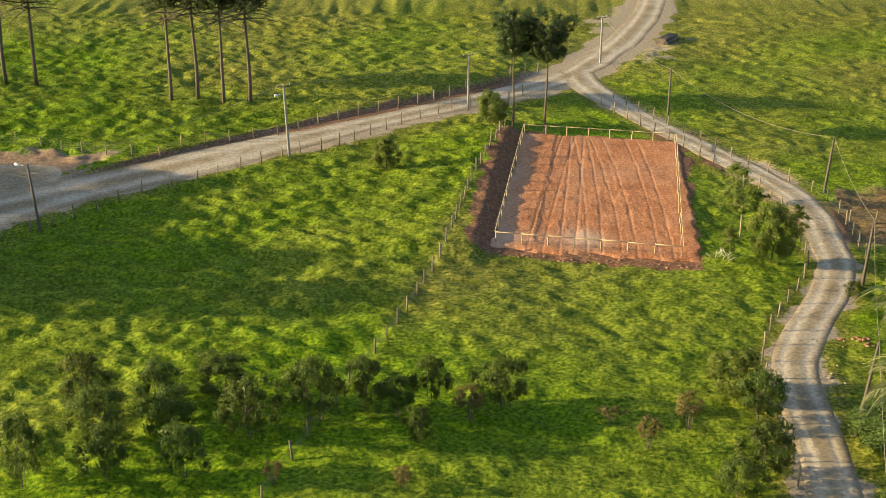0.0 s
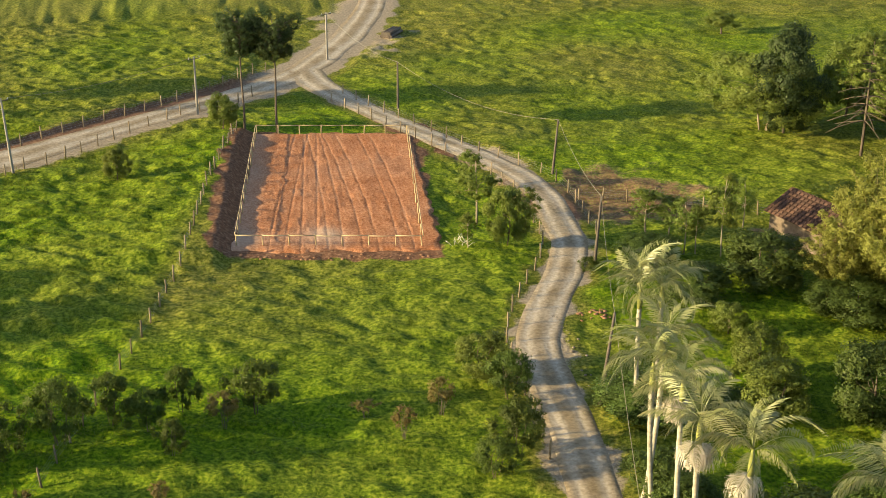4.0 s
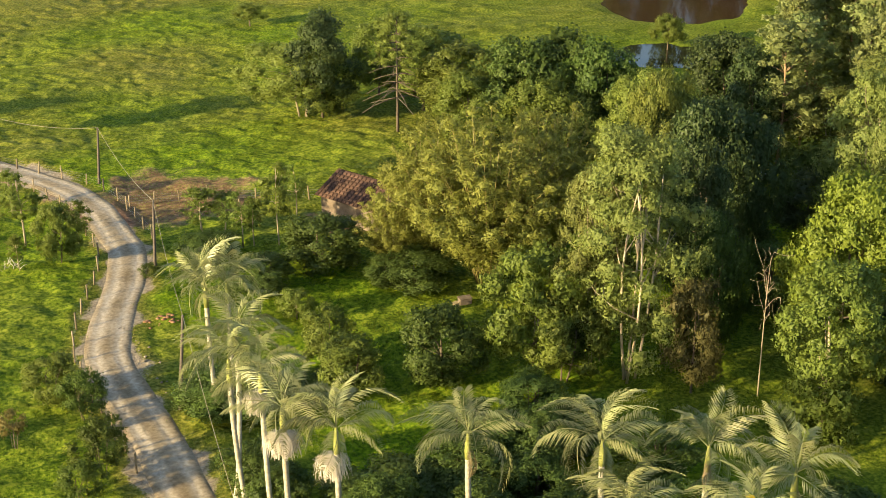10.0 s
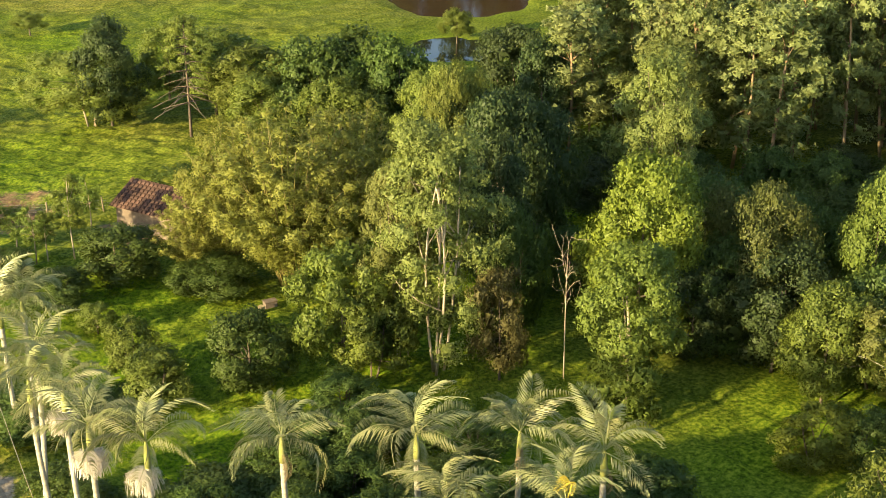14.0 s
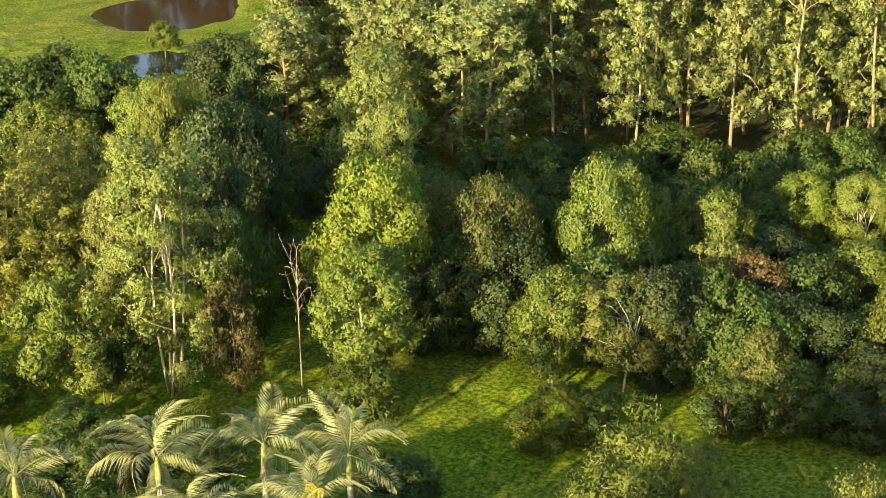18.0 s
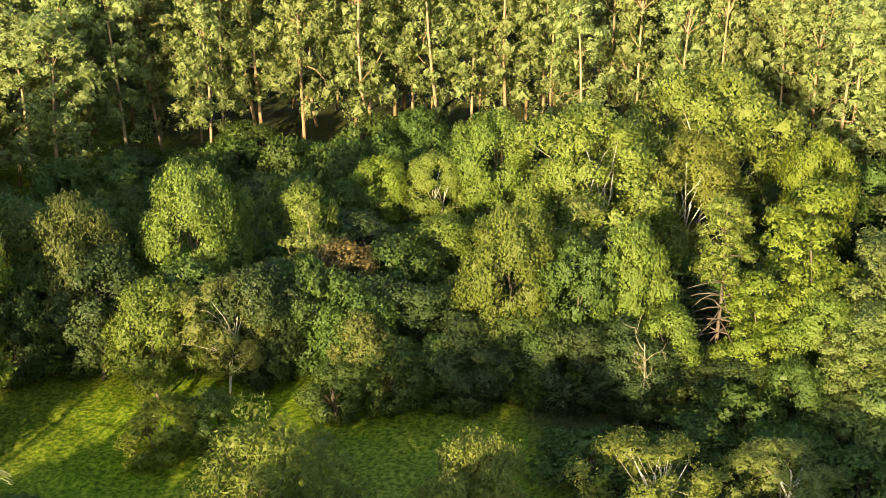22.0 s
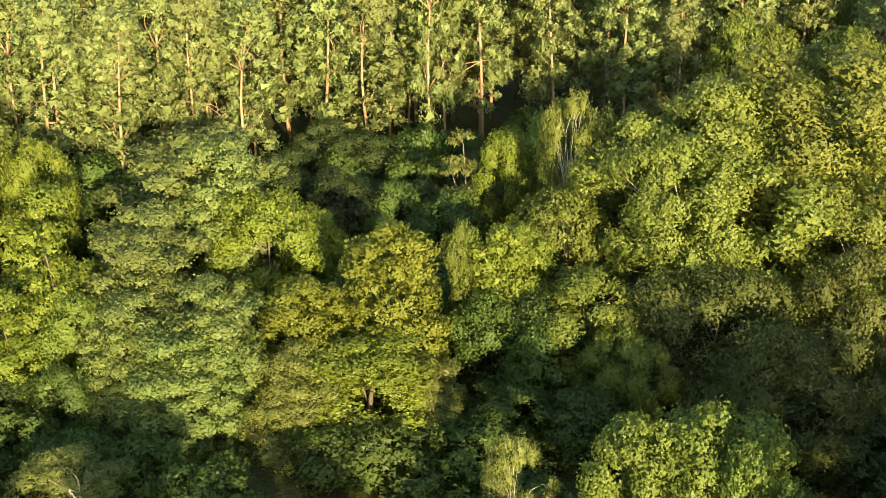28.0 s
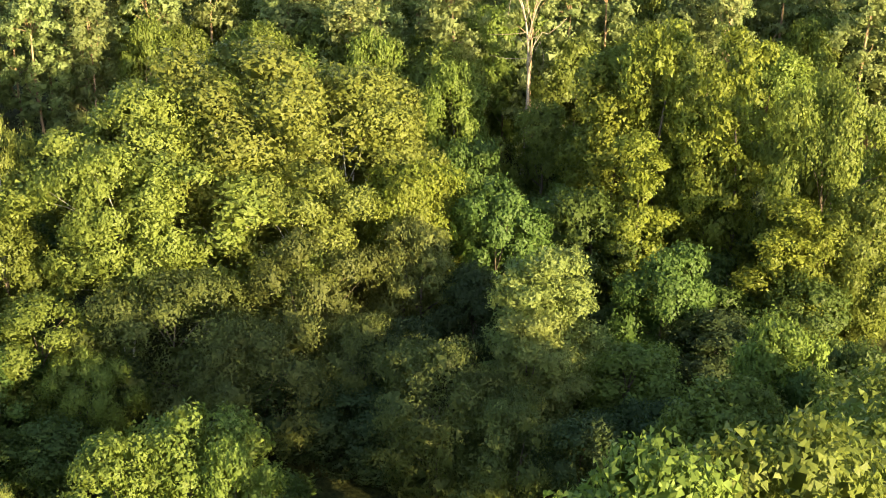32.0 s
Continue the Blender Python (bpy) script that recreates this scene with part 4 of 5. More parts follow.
def plant(kind, x, y, h, w, label=""):
    name, category, words = LOOKS[kind]
    choices = KINDS[kind]
    hn, wn, parts_ = choices[len(PLANTED) % len(choices)]
    root = new(name)
    wide = min(1.9, max(0.45, 1.1 * w / wn))
    root.location = (x, y, height_at(x, y) - 0.05)
    root.rotation_euler.z = SIDES.random() * 6.28
    if kind == "eucalyptus":
        root.rotation_euler.x, root.rotation_euler.y = SIDES.uniform(-0.05, 0.05), SIDES.uniform(-0.05, 0.05)
    root.scale = (wide, wide, h / hn)
    for pname, me in parts_:
        ob = new(pname, me)
        ob.parent = root
        if pname == "cane_thicket":
            tagged(ob, kind="stuff")
    tagged(root, label or words, category)
    PLANTED.append((x, y, w))
    return root


# palms: every frond is a leaf of its own
def frond_mesh(seed, length, leaf, stiff):
    """An arching rib with two rows of narrow hanging leaflets."""
    rng = np.random.RandomState(seed)
    V, F = [], []
    n = 46
    s = np.linspace(0, 1, n)
    rx = length * (s - 0.16 * s**3)
    rz = length * (stiff * s - (stiff + 0.30) * s**2.3)
    for k in range(n - 1):      # the rib
        w0 = 0.045 * (1 - 0.8 * s[k])
        i = len(V)
        V += [(rx[k], -w0, rz[k]), (rx[k], w0, rz[k]), (rx[k + 1], w0 * 0.9, rz[k + 1]), (rx[k + 1], -w0 * 0.9, rz[k + 1])]
        F.append((i, i + 1, i + 2, i + 3))
    for k in range(5, n):
        span = length * 0.27 * math.sin(math.pi * (0.14 + 0.78 * s[k])) ** 0.8
        for side in (-1, 1):
            q = span * (0.85 + 0.3 * rng.rand())
            x0, z0, sag = rx[k] + rng.rand() * length / n, rz[k], 0.10 + 0.35 * rng.rand()
            mid = (x0 + q * 0.30, side * q * 0.46, z0 + q * 0.10 * (1 - sag))
            tip = (x0 + q * 0.62, side * q * 0.74, z0 - q * (0.10 + sag))
            i = len(V)
            V += [(x0 - 0.03, side * 0.02, z0), (mid[0] - 0.04, mid[1], mid[2]), tip, (mid[0] + 0.04, mid[1], mid[2])]
            F.append((i, i + 1, i + 2, i + 3))
    return mesh_of("frond", V, F, leaf)


FRONDS = [frond_mesh(600 + k, 4.0 + 0.35 * k, LEAF["palm"], 0.55 + 0.1 * k) for k in range(3)]
FROND_YELLOW, FROND_DRY = frond_mesh(610, 2.8, LEAF["yellow"], 0.9), frond_mesh(611, 3.0, LEAF["dryfrond"], 0.1)


def tassel_mesh(seed):
    rng = np.random.RandomState(seed)
    V, F = [], []
    for k in range(640):
        a, q = rng.rand() * 6.28, 0.15 + 1.0 * rng.rand()
        drop = 0.5 + 1.0 * rng.rand() - 0.25 * q
        p0 = np.array([0, 0, 0.1])
        p1 = np.array([math.cos(a) * q * 0.8, math.sin(a) * q * 0.8, -0.05 - 0.2 * rng.rand()])
        p2 = np.array([math.cos(a) * q, math.sin(a) * q, -drop])
        side = np.array([-math.sin(a), math.cos(a), 0]) * 0.014
        for u, w in ((p0, p1), (p1, p2)):
            i = len(V)
            V += [u - side, u + side, w + side, w - side]
            F.append((i, i + 1, i + 2, i + 3))
    return mesh_of("flower_tassel", V, F, LEAF["straw"])


TASSELS = [tassel_mesh(620), tassel_mesh(621)]


def palm_trunk_mesh(seed):
    rng = np.random.RandomState(seed)
    bm = bmesh.new()
    lean = rng.normal(size=2) * 0.5
    zs = np.linspace(-0.4, 11, 30)
    pts = [(lean[0] * (1 - z / 11) ** 2 * (z >= 0) + (lean[0] if z < 0 else 0), lean[1] * (1 - max(z, 0) / 11) ** 2, z) for z in zs]
    tube(bm, pts, [0.17 + 0.10 * math.exp(-max(z, 0) * 1.2) + 0.012 * (k % 2) for k, z in enumerate(zs)], 9)
    return wood_mesh("trunk", bm, PALM_TRUNK)


PALM_TRUNKS = [palm_trunk_mesh(630 + k) for k in range(3)]
bm_ = bmesh.new()
tube(bm_, [(0, 0, 0), (0, 0, 0.5), (0, 0, 1.3), (0, 0, 1.7)], [0.19, 0.21, 0.15, 0.08], 9)
SHAFT = wood_mesh("crownshaft", bm_, PALM_SHAFT)


def palm(x, y, h, tassels=1, size=1.0, yellow=False, dry=0):
    """h: height of the crown's heart."""
    h -= 1.0
    rng = random.Random(int(x * 10 + y * 7))
    root = new("palm_tree")
    root.location = (x, y, height_at(x, y) - 0.05)
    root.rotation_euler.z = rng.random() * 6.28
    k = (h - 1.4) / 11
    t = new("trunk", PALM_TRUNKS[rng.randrange(3)])
    t.parent, t.scale = root, (1, 1, k)
    s = new("crownshaft", SHAFT)
    s.parent, s.location = root, (0, 0, h - 1.45)
    tagged(s, "smooth green crownshaft")
    n = 12
    for j in range(n):
        a, tier = j * 2.399, j / (n - 1)
        f = new("frond", FROND_YELLOW if yellow and j == n - 1 else FRONDS[j % 3])
        f.parent, f.location = root, (0, 0, h + 0.1 + 0.15 * tier)
        f.rotation_euler = (rng.uniform(-0.7, 0.7), 0.30 - 1.30 * tier + rng.uniform(-0.2, 0.2), a + rng.uniform(-0.2, 0.2))
        q = size * rng.uniform(0.78, 1.02)
        f.scale = (q, q, q)
    for j in range(dry):
        f = new("dry_frond", FROND_DRY)
        f.parent, f.location = root, (0, 0, h - 0.5)
        f.rotation_euler, f.scale = (0, 1.15, rng.random() * 6.28), (0.75, 0.5, 0.75)
        tagged(f, "withered brown frond hanging down")
    for j in range(tassels):
        f = new("flower_tassel", TASSELS[j % 2])
        a = rng.random() * 6.28
        f.parent, f.location = root, (0.28 * math.cos(a), 0.28 * math.sin(a), h - 1.6)
        f.scale = (1.0, 1.0, 1.0)
        tagged(f, "straw-coloured hanging flower tassel")
    tagged(root, "king palm with arching fronds" + (" and straw-coloured flower tassels" if tassels else ""), "palm tree", "palms beside the lane")
    PLANTED.append((x, y, 5))
    return root


# single plants, by their places
plant("pine", -59.2, 181.6, 18.7, 9.1)
plant("pine", -55.1, 181.6, 18.3, 9.1)
plant("pine", -35.7, 175.3, 18.9, 7.3)
plant("pine", -32.1, 174.5, 19.4, 8.0)
plant("pine", -28.6, 174, 19.1, 7.3)
plant("pine", -25.1, 173.3, 18.9, 8.0)
plant("umbrella", 8.5, 162, 13.3, 5.5)
plant("umbrella", 12.4, 161.1, 13.4, 5.8)
plant("young", 6, 162.9, 4.5, 3.5)
plant("young", -6.4, 146.8, 3.7, 2.5)
plant("shrub", -27.1, 91.7, 4.9, 3.4)
plant("shrub", -25, 87.1, 4.6, 3.7)
plant("shrub", -21.3, 91.7, 4.3, 3.1)
plant("shrub", -20.1, 88.8, 3.7, 3.3)
plant("shrub", -16.9, 93.7, 3.5, 4.1)
plant("shrub", -17.7, 81.7, 4.3, 2.8)
plant("shrub", -28.6, 81.1, 5.9, 2.8)
plant("shrub", -23, 81.3, 4.3, 2.8)
plant("shrub", -13.7, 87.2, 5.1, 3.7)
plant("shrub", -9.6, 89.8, 5.5, 3.6)
plant("shrub", -6.1, 91.8, 4.3, 3.2)
plant("shrub", -3.5, 90.9, 3.6, 2.5)
plant("shrub", -1, 92.9, 4.0, 2.5)
plant("shrub", 4.4, 92.2, 4.4, 3.5)
plant("shrub", -1.8, 86.5, 3.0, 2.0)
plant("scrag", 14.8, 86.5, 3.0, 1.8)
plant("scrag", 18.1, 89.3, 3.3, 1.9)
plant("scrag", 12.5, 89.9, 1.8, 1.7)
plant("scrag", -2.6, 80.5, 1.8, 1.3)
plant("scrag", -11.5, 80.5, 2.2, 1.3)
plant("scrag", 2, 90.1, 3.1, 2.1)
plant("shrub", 23.9, 91, 4.3, 3.4)
plant("shrub", 22.6, 83.1, 4.5, 3.5)
plant("shrub", 20.3, 80.6, 3.1, 3.0)
plant("young", 22.7, 95, 3.9, 3.9)
plant("young", 31, 120.8, 6.0, 3.6)
plant("airy", 29.6, 127.7, 7.1, 4.5)
plant("airy", 30.9, 137.2, 4.5, 3.0)
plant("airy", 34, 124.8, 4.6, 3.0)
plant("airy", 27.1, 120.5, 3.4, 2.2)
plant("shrub", 37, 113.3, 1.6, 1.6)
plant("small", 83.9, 196.7, 3.6, 4.0)
plant("fig", 70.4, 150.6, 9.4, 11.2)
plant("dark", 72.5, 148.8, 13.0, 7.0)
plant("araucaria", 77.6, 138.9, 14.3, 8.1)
plant("shrub", 68.2, 125.6, 2.2, 4.2)
plant("airy", 47.5, 116.2, 5.7, 3.3)
plant("airy", 48.5, 115.7, 4.8, 2.8)
plant("airy", 50.8, 114.9, 8.2, 3.3)
plant("airy", 44.8, 119.5, 5.1, 5.0)
plant("airy", 54.9, 119.6, 5.8, 2.9)
plant("airy", 47.5, 120.6, 4.2, 3.4)
plant("dense", 52, 107.6, 5.5, 6.6)
plant("dense", 43.8, 115.2, 2.8, 4.9)
plant("dense", 44.8, 105.8, 3.6, 5.6)
plant("bamboo", 63.3, 96.7, 15.9, 17.4)
plant("bamboo", 70.7, 98.1, 15.0, 12.6)
plant("bamboo", 60.9, 102.9, 13.7, 10.9)
plant("bamboo", 57.8, 104.5, 7.1, 7.8)
plant("young", 45.1, 99.1, 3.1, 2.7)
plant("young", 43.4, 89.8, 5.1, 4.1)
plant("young", 42.9, 84.8, 4.9, 4.8)
plant("dense", 49.4, 82.1, 6.3, 5.7)
plant("sage", 62.2, 75.3, 19.7, 12.4)
plant("sage", 61.5, 78.7, 16.2, 7.5)
plant("young", 56.5, 80.1, 10.6, 6.6)
plant("young", 57.9, 77.4, 7.2, 5.7)
plant("dense", 33.5, 86.4, 3.8, 6.4)
plant("dense", 31.8, 87.3, 2.4, 3.8)
plant("dense", 30.8, 75.5, 3.8, 4.6)
plant("dense", 38.4, 68.3, 3.1, 6.3)
plant("dense", 43.1, 66, 4.0, 5.6)
plant("dense", 47.9, 67.1, 5.0, 5.0)
plant("dense", 46, 73.8, 3.7, 3.6)
plant("dense", 35.6, 69.6, 2.9, 4.5)
plant("dense", 31.2, 71.8, 3.9, 4.1)
plant("dense", 39.7, 85.3, 2.4, 3.5)
plant("dense", 57.6, 100.2, 3.4, 6.2)
plant("dense", 55.2, 101.4, 2.8, 3.6)
plant("broad", 83.5, 154.5, 10.4, 6.7)
plant("broad", 84.8, 145.2, 11.1, 8.7)
plant("broad", 84.5, 136.8, 11.1, 9.0)
plant("dense", 88.7, 134.8, 10.4, 8.3)
plant("dense", 88, 127, 12.6, 8.8)
plant("dense", 92.9, 126, 13.3, 10.3)
plant("dense", 94.9, 121.8, 13.3, 7.4)
plant("broad", 87.4, 122.4, 9.6, 7.7)
plant("dense", 90.3, 121.1, 8.9, 7.7)
plant("broad", 81.7, 129.4, 8.9, 7.2)
plant("dark", 82.2, 95.1, 15.0, 6.8)
plant("oak", 90.2, 107.6, 14.0, 8.0)
plant("small", 131.1, 153, 6.0, 4.0)
plant("eucalyptus", 115.5, 113.7, 18.2, 7.4)
plant("eucalyptus", 118.7, 114.1, 17.1, 7.5)
plant("airy2", 108.6, 92.8, 15.2, 11.4)
plant("airy2", 114.7, 104.8, 8.8, 7.8)
plant("dense", 159.5, 139.8, 2.6, 6.9)
plant("dense", 148.1, 133.8, 4.6, 9.0)
plant("scrub", 52.1, 73.3, 4.0, 5.2)
plant("dense", 51.8, 68.1, 4.0, 5.0)
plant("dense", 46.7, 69.1, 4.0, 4.9)
plant("dense", 42.4, 68.1, 4.0, 4.7)
plant("dense", 38.7, 67.8, 3.1, 4.6)
plant("scrub", 46.1, 64.3, 4.0, 4.7)
plant("scrub", 54.6, 62.9, 4.0, 4.9)
plant("scrub", 52.8, 55.9, 4.0, 4.6)
plant("scrub", 49.6, 59.2, 4.0, 4.6)
plant("scrub", 45.7, 58.9, 4.0, 4.5)
plant("scrub", 52.8, 52.1, 4.0, 4.4)
plant("scrub", 35.5, 66, 5.0, 4.4)
plant("dense", 40.3, 62.3, 4.0, 4.4)
plant("dense", 43, 58.9, 4.0, 4.4)
plant("dense", 60.6, 50.7, 4.0, 4.6)
plant("scrub", 55.9, 49.3, 4.0, 4.4)
plant("bright", 78.6, 68.1, 16.8, 8.5)
plant("column", 69.7, 61.6, 13.4, 6.4)
plant("dead", 69.3, 67.8, 10.5, 1.9)
plant("brown", 65, 70.6, 10.1, 4.3)
plant("scrub", 80.1, 78.3, 7.1, 4.4)
plant("dark", 80.1, 86.6, 17.9, 7.2)
plant("dark", 84.9, 87.6, 14.8, 6.2)
plant("oak", 81, 95.2, 18.0, 5.5)
plant("dark", 72.6, 79.9, 16.5, 5.6)
plant("dense", 71.5, 75.5, 12.0, 4.5)
plant("dense", 88.4, 68.8, 12.7, 6.8)
plant("shade", 85.8, 62.2, 14.6, 8.7)
plant("dense", 92.6, 63, 11.6, 6.8)
plant("dense", 82.7, 63, 10.3, 6.4)
plant("dark", 79.8, 63.5, 8.6, 5.4)
plant("dark", 82.7, 58, 10.8, 6.7)
plant("great", 93.1, 54.8, 15.1, 8.6)
plant("broad", 80.8, 51.9, 10.5, 5.8)
plant("grey", 83.5, 47.3, 10.1, 6.8)
plant("dense", 85.9, 51.3, 10.4, 6.2)
plant("dark", 85.7, 45.4, 10.9, 6.0)
plant("dense", 89.5, 44.6, 9.4, 6.2)
plant("sapling_tree", 73.2, 47, 5.0, 5.2)
plant("fern", 61.8, 32.9, 12.3, 10.5)
plant("scrub", 75.8, 44.7, 5.1, 3.7)
plant("airy2", 96.8, 83.7, 18.0, 9.2)
plant("airy2", 93.5, 78.3, 15.2, 6.2)
plant("eucalyptus", 106.9, 105.2, 16.9, 7.8)
plant("eucalyptus", 112.7, 107.8, 16.1, 6.5)
plant("dark", 107.4, 115.9, 13.7, 8.0)
plant("dark", 104.5, 107.7, 14.4, 6.9)
plant("broad", 102.7, 49.5, 10.7, 5.0)
plant("feather", 97.5, 46.4, 10.7, 4.9)
plant("bright", 116.6, 47.9, 9.1, 6.0)
plant("oak", 117.6, 42.3, 9.5, 5.9)
plant("great", 121.2, 37.9, 13.1, 9.2)
plant("dry", 95.2, 41.8, 9.7, 5.0)
plant("broad", 105.5, 37.7, 7.9, 5.7)
plant("dense", 98.7, 38.7, 8.2, 6.6)
plant("dark", 92.1, 38.9, 8.7, 6.2)
plant("dense", 89.4, 42.6, 10.0, 5.8)
plant("dense", 87.9, 38.5, 8.5, 6.0)
plant("dark", 91.9, 34.1, 7.8, 6.1)
plant("dense", 95.7, 32.2, 7.7, 5.4)
plant("scrub", 82.9, 37.5, 5.3, 5.0)
plant("scrub", 85.4, 34.1, 6.3, 5.0)
plant("dense", 87.7, 31, 6.0, 5.3)
plant("dark", 87.8, 45.7, 9.0, 6.2)
plant("weep", 85.5, 36.5, 8.1, 4.6)
plant("broad", 92.2, 52.2, 9.0, 5.6)
plant("great", 94, 27.6, 13.9, 7.9)
plant("round", 92.5, 21.8, 12.0, 5.1)
plant("broad", 95.2, 18.8, 13.0, 5.3)
plant("feather", 100.1, 24.2, 12.6, 6.8)
plant("dark", 89.8, 27.8, 6.3, 5.3)
plant("dense", 89.9, 24, 7.1, 5.1)
plant("fig", 64.6, 21.2, 12.1, 5.9)
plant("dark", 89.6, 21, 7.5, 5.8)
plant("dark", 90.3, 17.5, 7.5, 5.8)
plant("dead", 88.5, 16.4, 7.0, 2.5)
plant("oak", 111, 26, 17.0, 11.5)
plant("oak", 123.6, 18.4, 18.8, 12.5)
plant("oak", 114.6, 17.9, 14.4, 9.0)
plant("bright", 118.8, 7.3, 14.7, 6.1)
plant("tier", 100.8, 6.3, 16.2, 7.0)
plant("rusty", 97.3, 12.1, 15.4, 6.5)
plant("broad", 95.2, 18.5, 13.1, 4.4)
plant("broad", 91.8, 15.1, 8.7, 4.6)
plant("tier", 95.5, 9.5, 10.4, 5.1)
plant("broad", 95.9, 4, 9.8, 5.1)
plant("layer", 117.8, -6.1, 15.2, 15.1)
plant("layer", 111.7, -8.4, 14.9, 10.6)
plant("layer", 104, -0.7, 13.6, 10.0)
plant("layer", 99, -0.2, 12.2, 10.5)
plant("layer", 92.8, -5.6, 10.7, 8.7)
plant("bright", 108.4, -11.6, 12.3, 8.7)
plant("bright", 109.9, -15.6, 9.9, 5.3)
plant("layer", 93, 1, 10.1, 7.5)
plant("layer", 89.9, -3.1, 8.8, 9.0)
plant("vine", 92.2, -12, 11.2, 6.6)
plant("layer2", 88.3, -11.1, 7.8, 8.1)
plant("vine", 92, -19.3, 15.1, 7.6)
plant("vine", 86.4, -16.6, 8.8, 8.8)
plant("layer2", 86.7, -20.1, 6.4, 6.1)
plant("column", 97.6, -25.8, 12.3, 2.5)
plant("vine", 95.8, -28.7, 12.7, 5.6)
plant("dense", 102.5, -17.6, 7.4, 5.5)
plant("dark", 120.4, -19.6, 9.2, 6.3)
plant("dense", 93.1, -27.1, 8.2, 6.1)
plant("dense", 91.1, -30.3, 8.3, 6.0)
plant("oak2", 72, 12.3, 9.4, 7.7)
plant("grey", 77.8, 5.3, 6.2, 7.0)
plant("fig", 64.9, 20.2, 12.5, 4.8)
plant("dark", 94.5, 9.7, 4.7, 6.1)
plant("dark", 92.9, 4, 3.6, 6.0)
plant("dark", 93.1, 13, 4.5, 5.3)
plant("dark", 91, -0.7, 3.2, 5.9)
plant("dark", 91.7, -7.4, 3.3, 6.0)
plant("dark", 90.4, 17.2, 5.0, 5.1)
plant("dense", 91.9, 5.2, 6.1, 4.6)
plant("dark", 88.3, 29.2, 7.0, 5.9)
plant("dense", 89.7, 24.7, 7.2, 5.9)
plant("feather", 119.9, -31.6, 12.7, 4.8)
plant("feather", 116.2, -29.9, 10.7, 3.1)
plant("oak2", 109.2, -39, 19.5, 6.1)
plant("broad", 102, -35.5, 12.9, 7.5)
plant("oak", 103.3, -48.3, 20.9, 14.5)
plant("oak", 102.9, -57.8, 23.5, 18.8)
plant("oak", 96, -65.2, 21.1, 14.7)
plant("oak", 94.4, -50.3, 17.7, 15.6)
plant("oak", 96.7, -43.3, 18.3, 10.0)
plant("oak", 89.3, -55.2, 16.7, 10.9)
plant("bright", 86.3, -65, 15.2, 7.5)
plant("shade", 84.9, -42.7, 12.2, 12.6)
plant("shade", 82.5, -52.9, 13.6, 10.3)
plant("shade", 77.2, -44.3, 11.1, 9.6)
plant("shade", 74, -51.2, 10.3, 7.3)
plant("vine", 96.6, -29.6, 12.2, 5.5)
plant("broad", 88.9, -33.5, 10.6, 7.4)
plant("great", 83.4, -33.9, 8.9, 5.7)
plant("dense", 88.2, -29.6, 8.1, 5.9)
plant("dense", 80.5, -30.2, 6.1, 6.0)
plant("broad", 64.4, -32.3, 12.6, 7.4)
plant("broad", 65.3, -28, 12.3, 6.3)
plant("broad", 60.6, -33, 12.4, 4.5)
plant("grey", 70.6, -22.2, 9.3, 3.5)
plant("dense", 84.2, -25.5, 4.8, 5.7)
plant("weep", 80.9, -60.4, 12.7, 6.0)
plant("round", 80, -69.6, 13.8, 6.8)
plant("dark", 85.5, -36.6, 6.1, 5.1)
plant("bright", 118.7, -35.9, 13.1, 5.8)
plant("dense", 114.5, -28.6, 8.6, 7.2)
plant("dense", 119.3, -25.6, 8.5, 6.3)
plant("broad", 117.6, -39.4, 14.4, 6.3)
plant("weep", 79.5, -60.6, 12.9, 6.3)
plant("bright", 87.1, -65.5, 15.2, 8.5)
plant("layer2", 65.3, -61.9, 15.2, 10.7)
plant("layer2", 62.2, -56.4, 12.5, 8.3)
plant("shade", 64.6, -50.5, 12.1, 9.7)
plant("shade", 57.7, -51, 10.7, 7.8)
plant("dead2", 103.0, -91.9, 23.0, 7.1)
plant("vine", 86.6, -88.7, 20.9, 9.4)
plant("vine", 81.2, -89.7, 24.1, 7.6)
plant("tier", 73, -90.1, 24.4, 7.3)
plant("great", 66.3, -95.2, 21.6, 10.3)
plant("vine", 76.5, -89.8, 18.5, 7.0)
plant("dense", 67.1, -75.5, 11.0, 7.1)
plant("broad", 59.9, -64.5, 8.8, 7.6)
plant("broad", 49.2, -66.9, 14.5, 6.3)
plant("broad", 47.7, -60.5, 12.7, 8.1)
plant("broad", 39.6, -60.1, 13.6, 7.3)
plant("dense", 46.3, -66.4, 12.3, 5.9)
plant("tier", 63.1, -85.2, 13.6, 7.4)
plant("vine", 61.5, -87.5, 12.6, 5.6)
plant("dark", 60.1, -74.9, 7.9, 7.8)
plant("dense", 59.9, -83.8, 8.8, 6.4)
plant("dense", 48.5, -75.8, 10.2, 6.5)
plant("dark", 74.5, -62.2, 10.1, 6.0)
plant("dense", 78.5, -78.5, 11.2, 7.7)
plant("broad", 84.9, -82, 9.6, 7.2)
plant("tier", 76.6, -81.7, 16.5, 6.7)
plant("dense", 97.2, -80.2, 11.1, 6.5)
plant("broad", 105.2, -84.6, 17.1, 6.8)
plant("broad", 95.6, -88.1, 14.0, 6.6)
plant("dark", 54.9, -61, 8.1, 6.1)
plant("dark", 55, -55.3, 9.2, 5.8)
plant("broad", 59.5, -90.1, 15.0, 6.5)
plant("dark", 74.4, -54.1, 8.7, 5.8)
plant("dark", 69.9, -48.3, 6.9, 7.1)
plant("dark", 74.2, -47.4, 7.2, 7.3)
palm(31.9, 85.5, 12, 0, yellow=False, dry=0)
palm(33.5, 85.4, 12, 0, yellow=False, dry=1)
